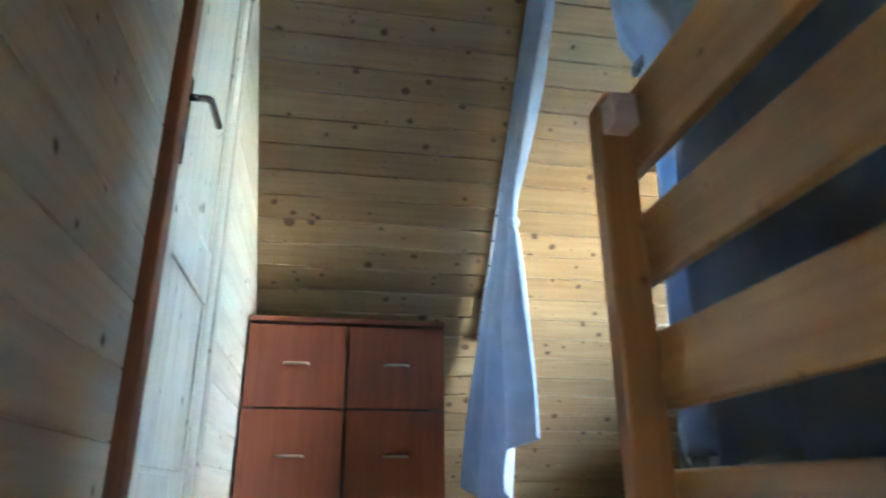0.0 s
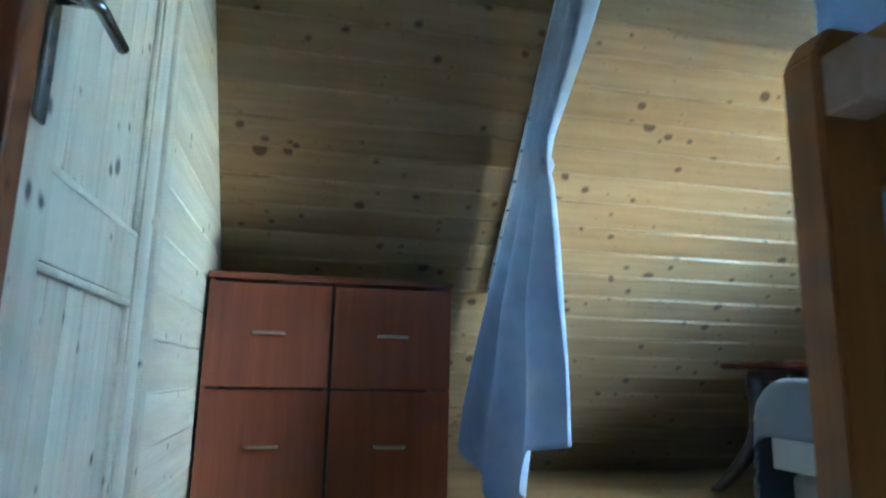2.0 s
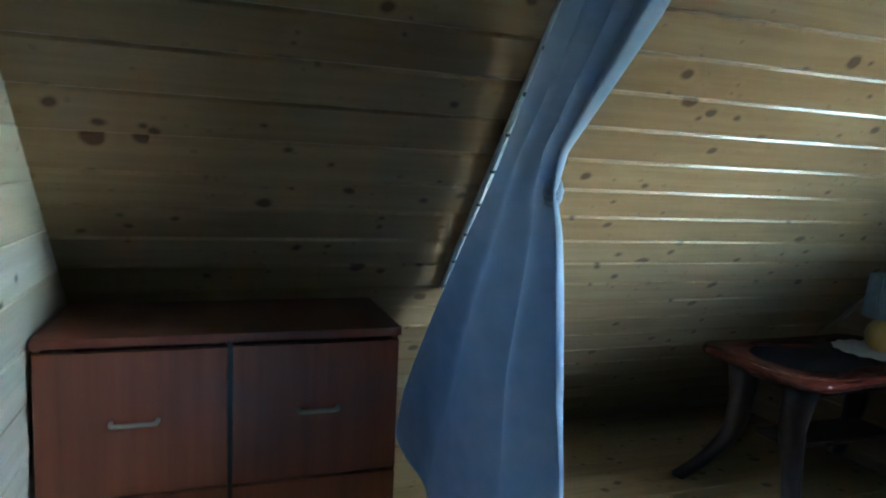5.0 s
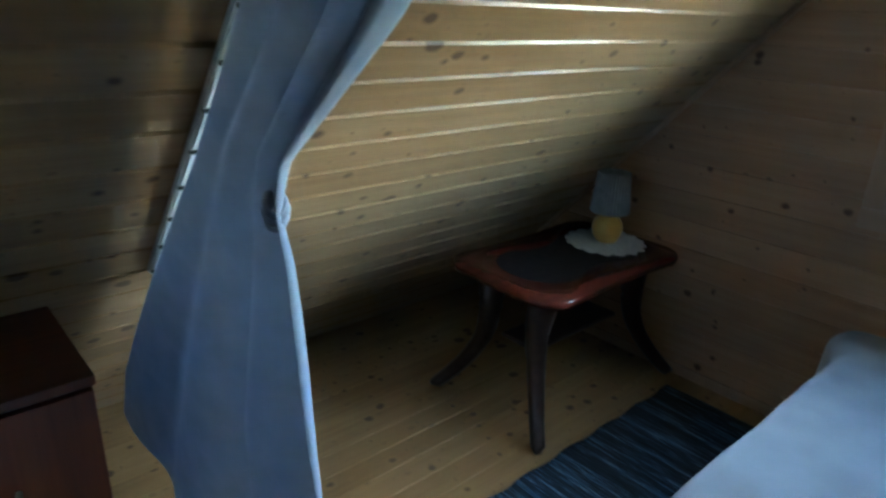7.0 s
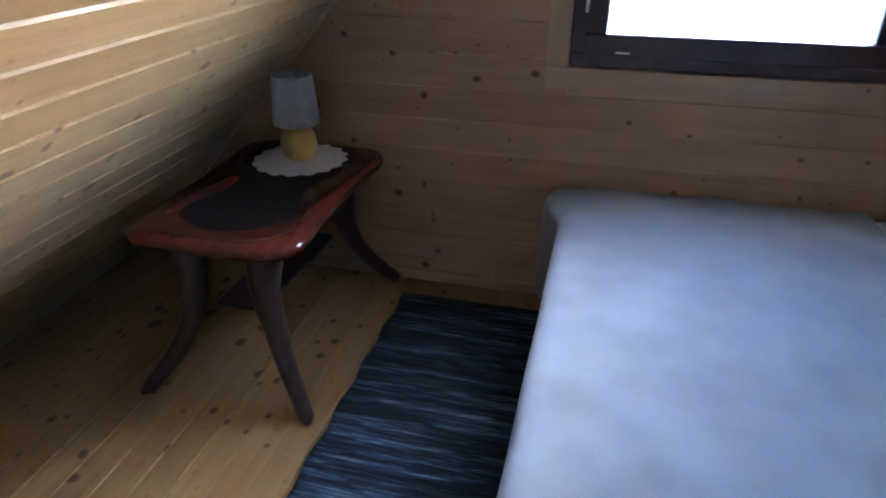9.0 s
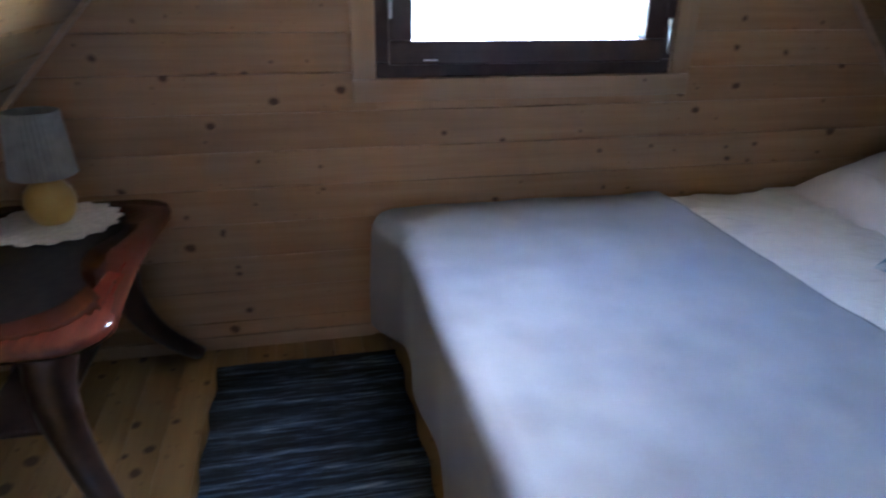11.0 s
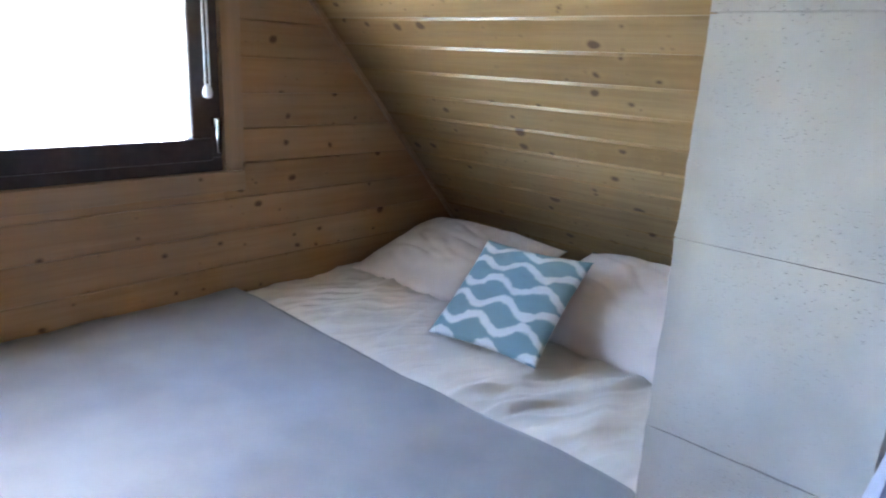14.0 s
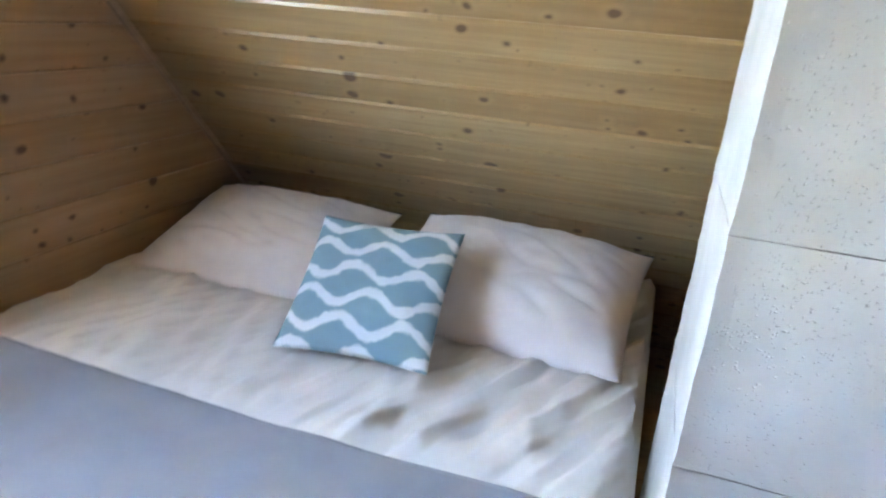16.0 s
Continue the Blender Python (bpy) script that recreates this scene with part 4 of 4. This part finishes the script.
# ---- boards of floor and walls, piece by piece ----
def wall_boards(wall, x, facing, holes, pitch, z_start, mat, thick=0.02):
    """Horizontal boards along y between the slopes; holes: (y0, y1, z0, z1)."""
    z = z_start
    while z < ZR - 0.05:
        z1 = z + pitch
        zc = max(z, 0.0)
        spans = [(yb(max(zc, 0.001)) - 0.015, ya(max(zc, 0.001)) + 0.015)]
        for h0, h1, g0, g1 in holes:
            if z1 > g0 + 0.001 and z < g1 - 0.001:
                cut = []
                for a, c in spans:
                    if h0 > a:
                        cut.append((a, min(c, h0)))
                    if h1 < c:
                        cut.append((max(a, h1), c))
                spans = cut
        pieces = [(zc, z1)]
        for h0, h1, g0, g1 in holes:
            for edge in (g0, g1):
                if zc + 0.01 < edge < z1 - 0.01:
                    pieces = None
                    break
        for a, c in spans:
            if c - a < 0.02:
                continue
            bm = bmesh.new()
            board(bm, -(c - a) / 2, (c - a) / 2, -(z1 - zc) / 2 + 0.0006, (z1 - zc) / 2 - 0.0006, thick, 0.0035)
            o = part("board", bm, mat, wall)
            ey = Vector((0, 0, 1))
            ez = Vector((facing, 0, 0))
            ex = ey.cross(ez)
            o.matrix_world = Matrix.Translation((x, (a + c) / 2, (zc + z1) / 2)) @ Matrix((ex, ey, ez)).transposed().to_4x4()
        if pieces is None:
            # fill above or below an opening that ends within this course
            for h0, h1, g0, g1 in holes:
                for lo, hi in ((zc, g0), (g1, z1)):
                    if zc - 1e-6 <= lo < hi <= z1 + 1e-6 and hi - lo > 0.01:
                        bm = bmesh.new()
                        board(bm, -(h1 - h0) / 2 + 0.001, (h1 - h0) / 2 - 0.001, -(hi - lo) / 2, (hi - lo) / 2 - 0.0006, thick, 0.004)
                        o = part("board", bm, mat, wall)
                        ey, ez = Vector((0, 0, 1)), Vector((facing, 0, 0))
                        o.matrix_world = Matrix.Translation((x, (h0 + h1) / 2, (lo + hi) / 2)) @ Matrix((ey.cross(ez), ey, ez)).transposed().to_4x4()
        z = z1


wall_boards(wall_e, XG, -1, [(WY0, WY1, WZ0, WZ1)], 0.133, -0.02, M_WALL)
wall_boards(wall_w, XW, 1, [(DY0 - 0.088, DY1 + 0.002, -0.05, DZ1)], 0.133, -0.05, M_DOOR)

y = YB - 0.1
while y < YA + 0.1:
    y1 = y + 0.112
    a = SX1 if y < SY1 - 0.001 else XW
    lo = y
    if y < SY1 < y1:
        a = SX1
    bm = bmesh.new()
    board(bm, -(XG - a) / 2, (XG - a) / 2, -0.0555, 0.0555, 0.022, 0.0012)
    o = part("plank", bm, M_FLOOR, floor)
    o.location = ((a + XG) / 2, y + 0.056, 0.0)
    y = y1
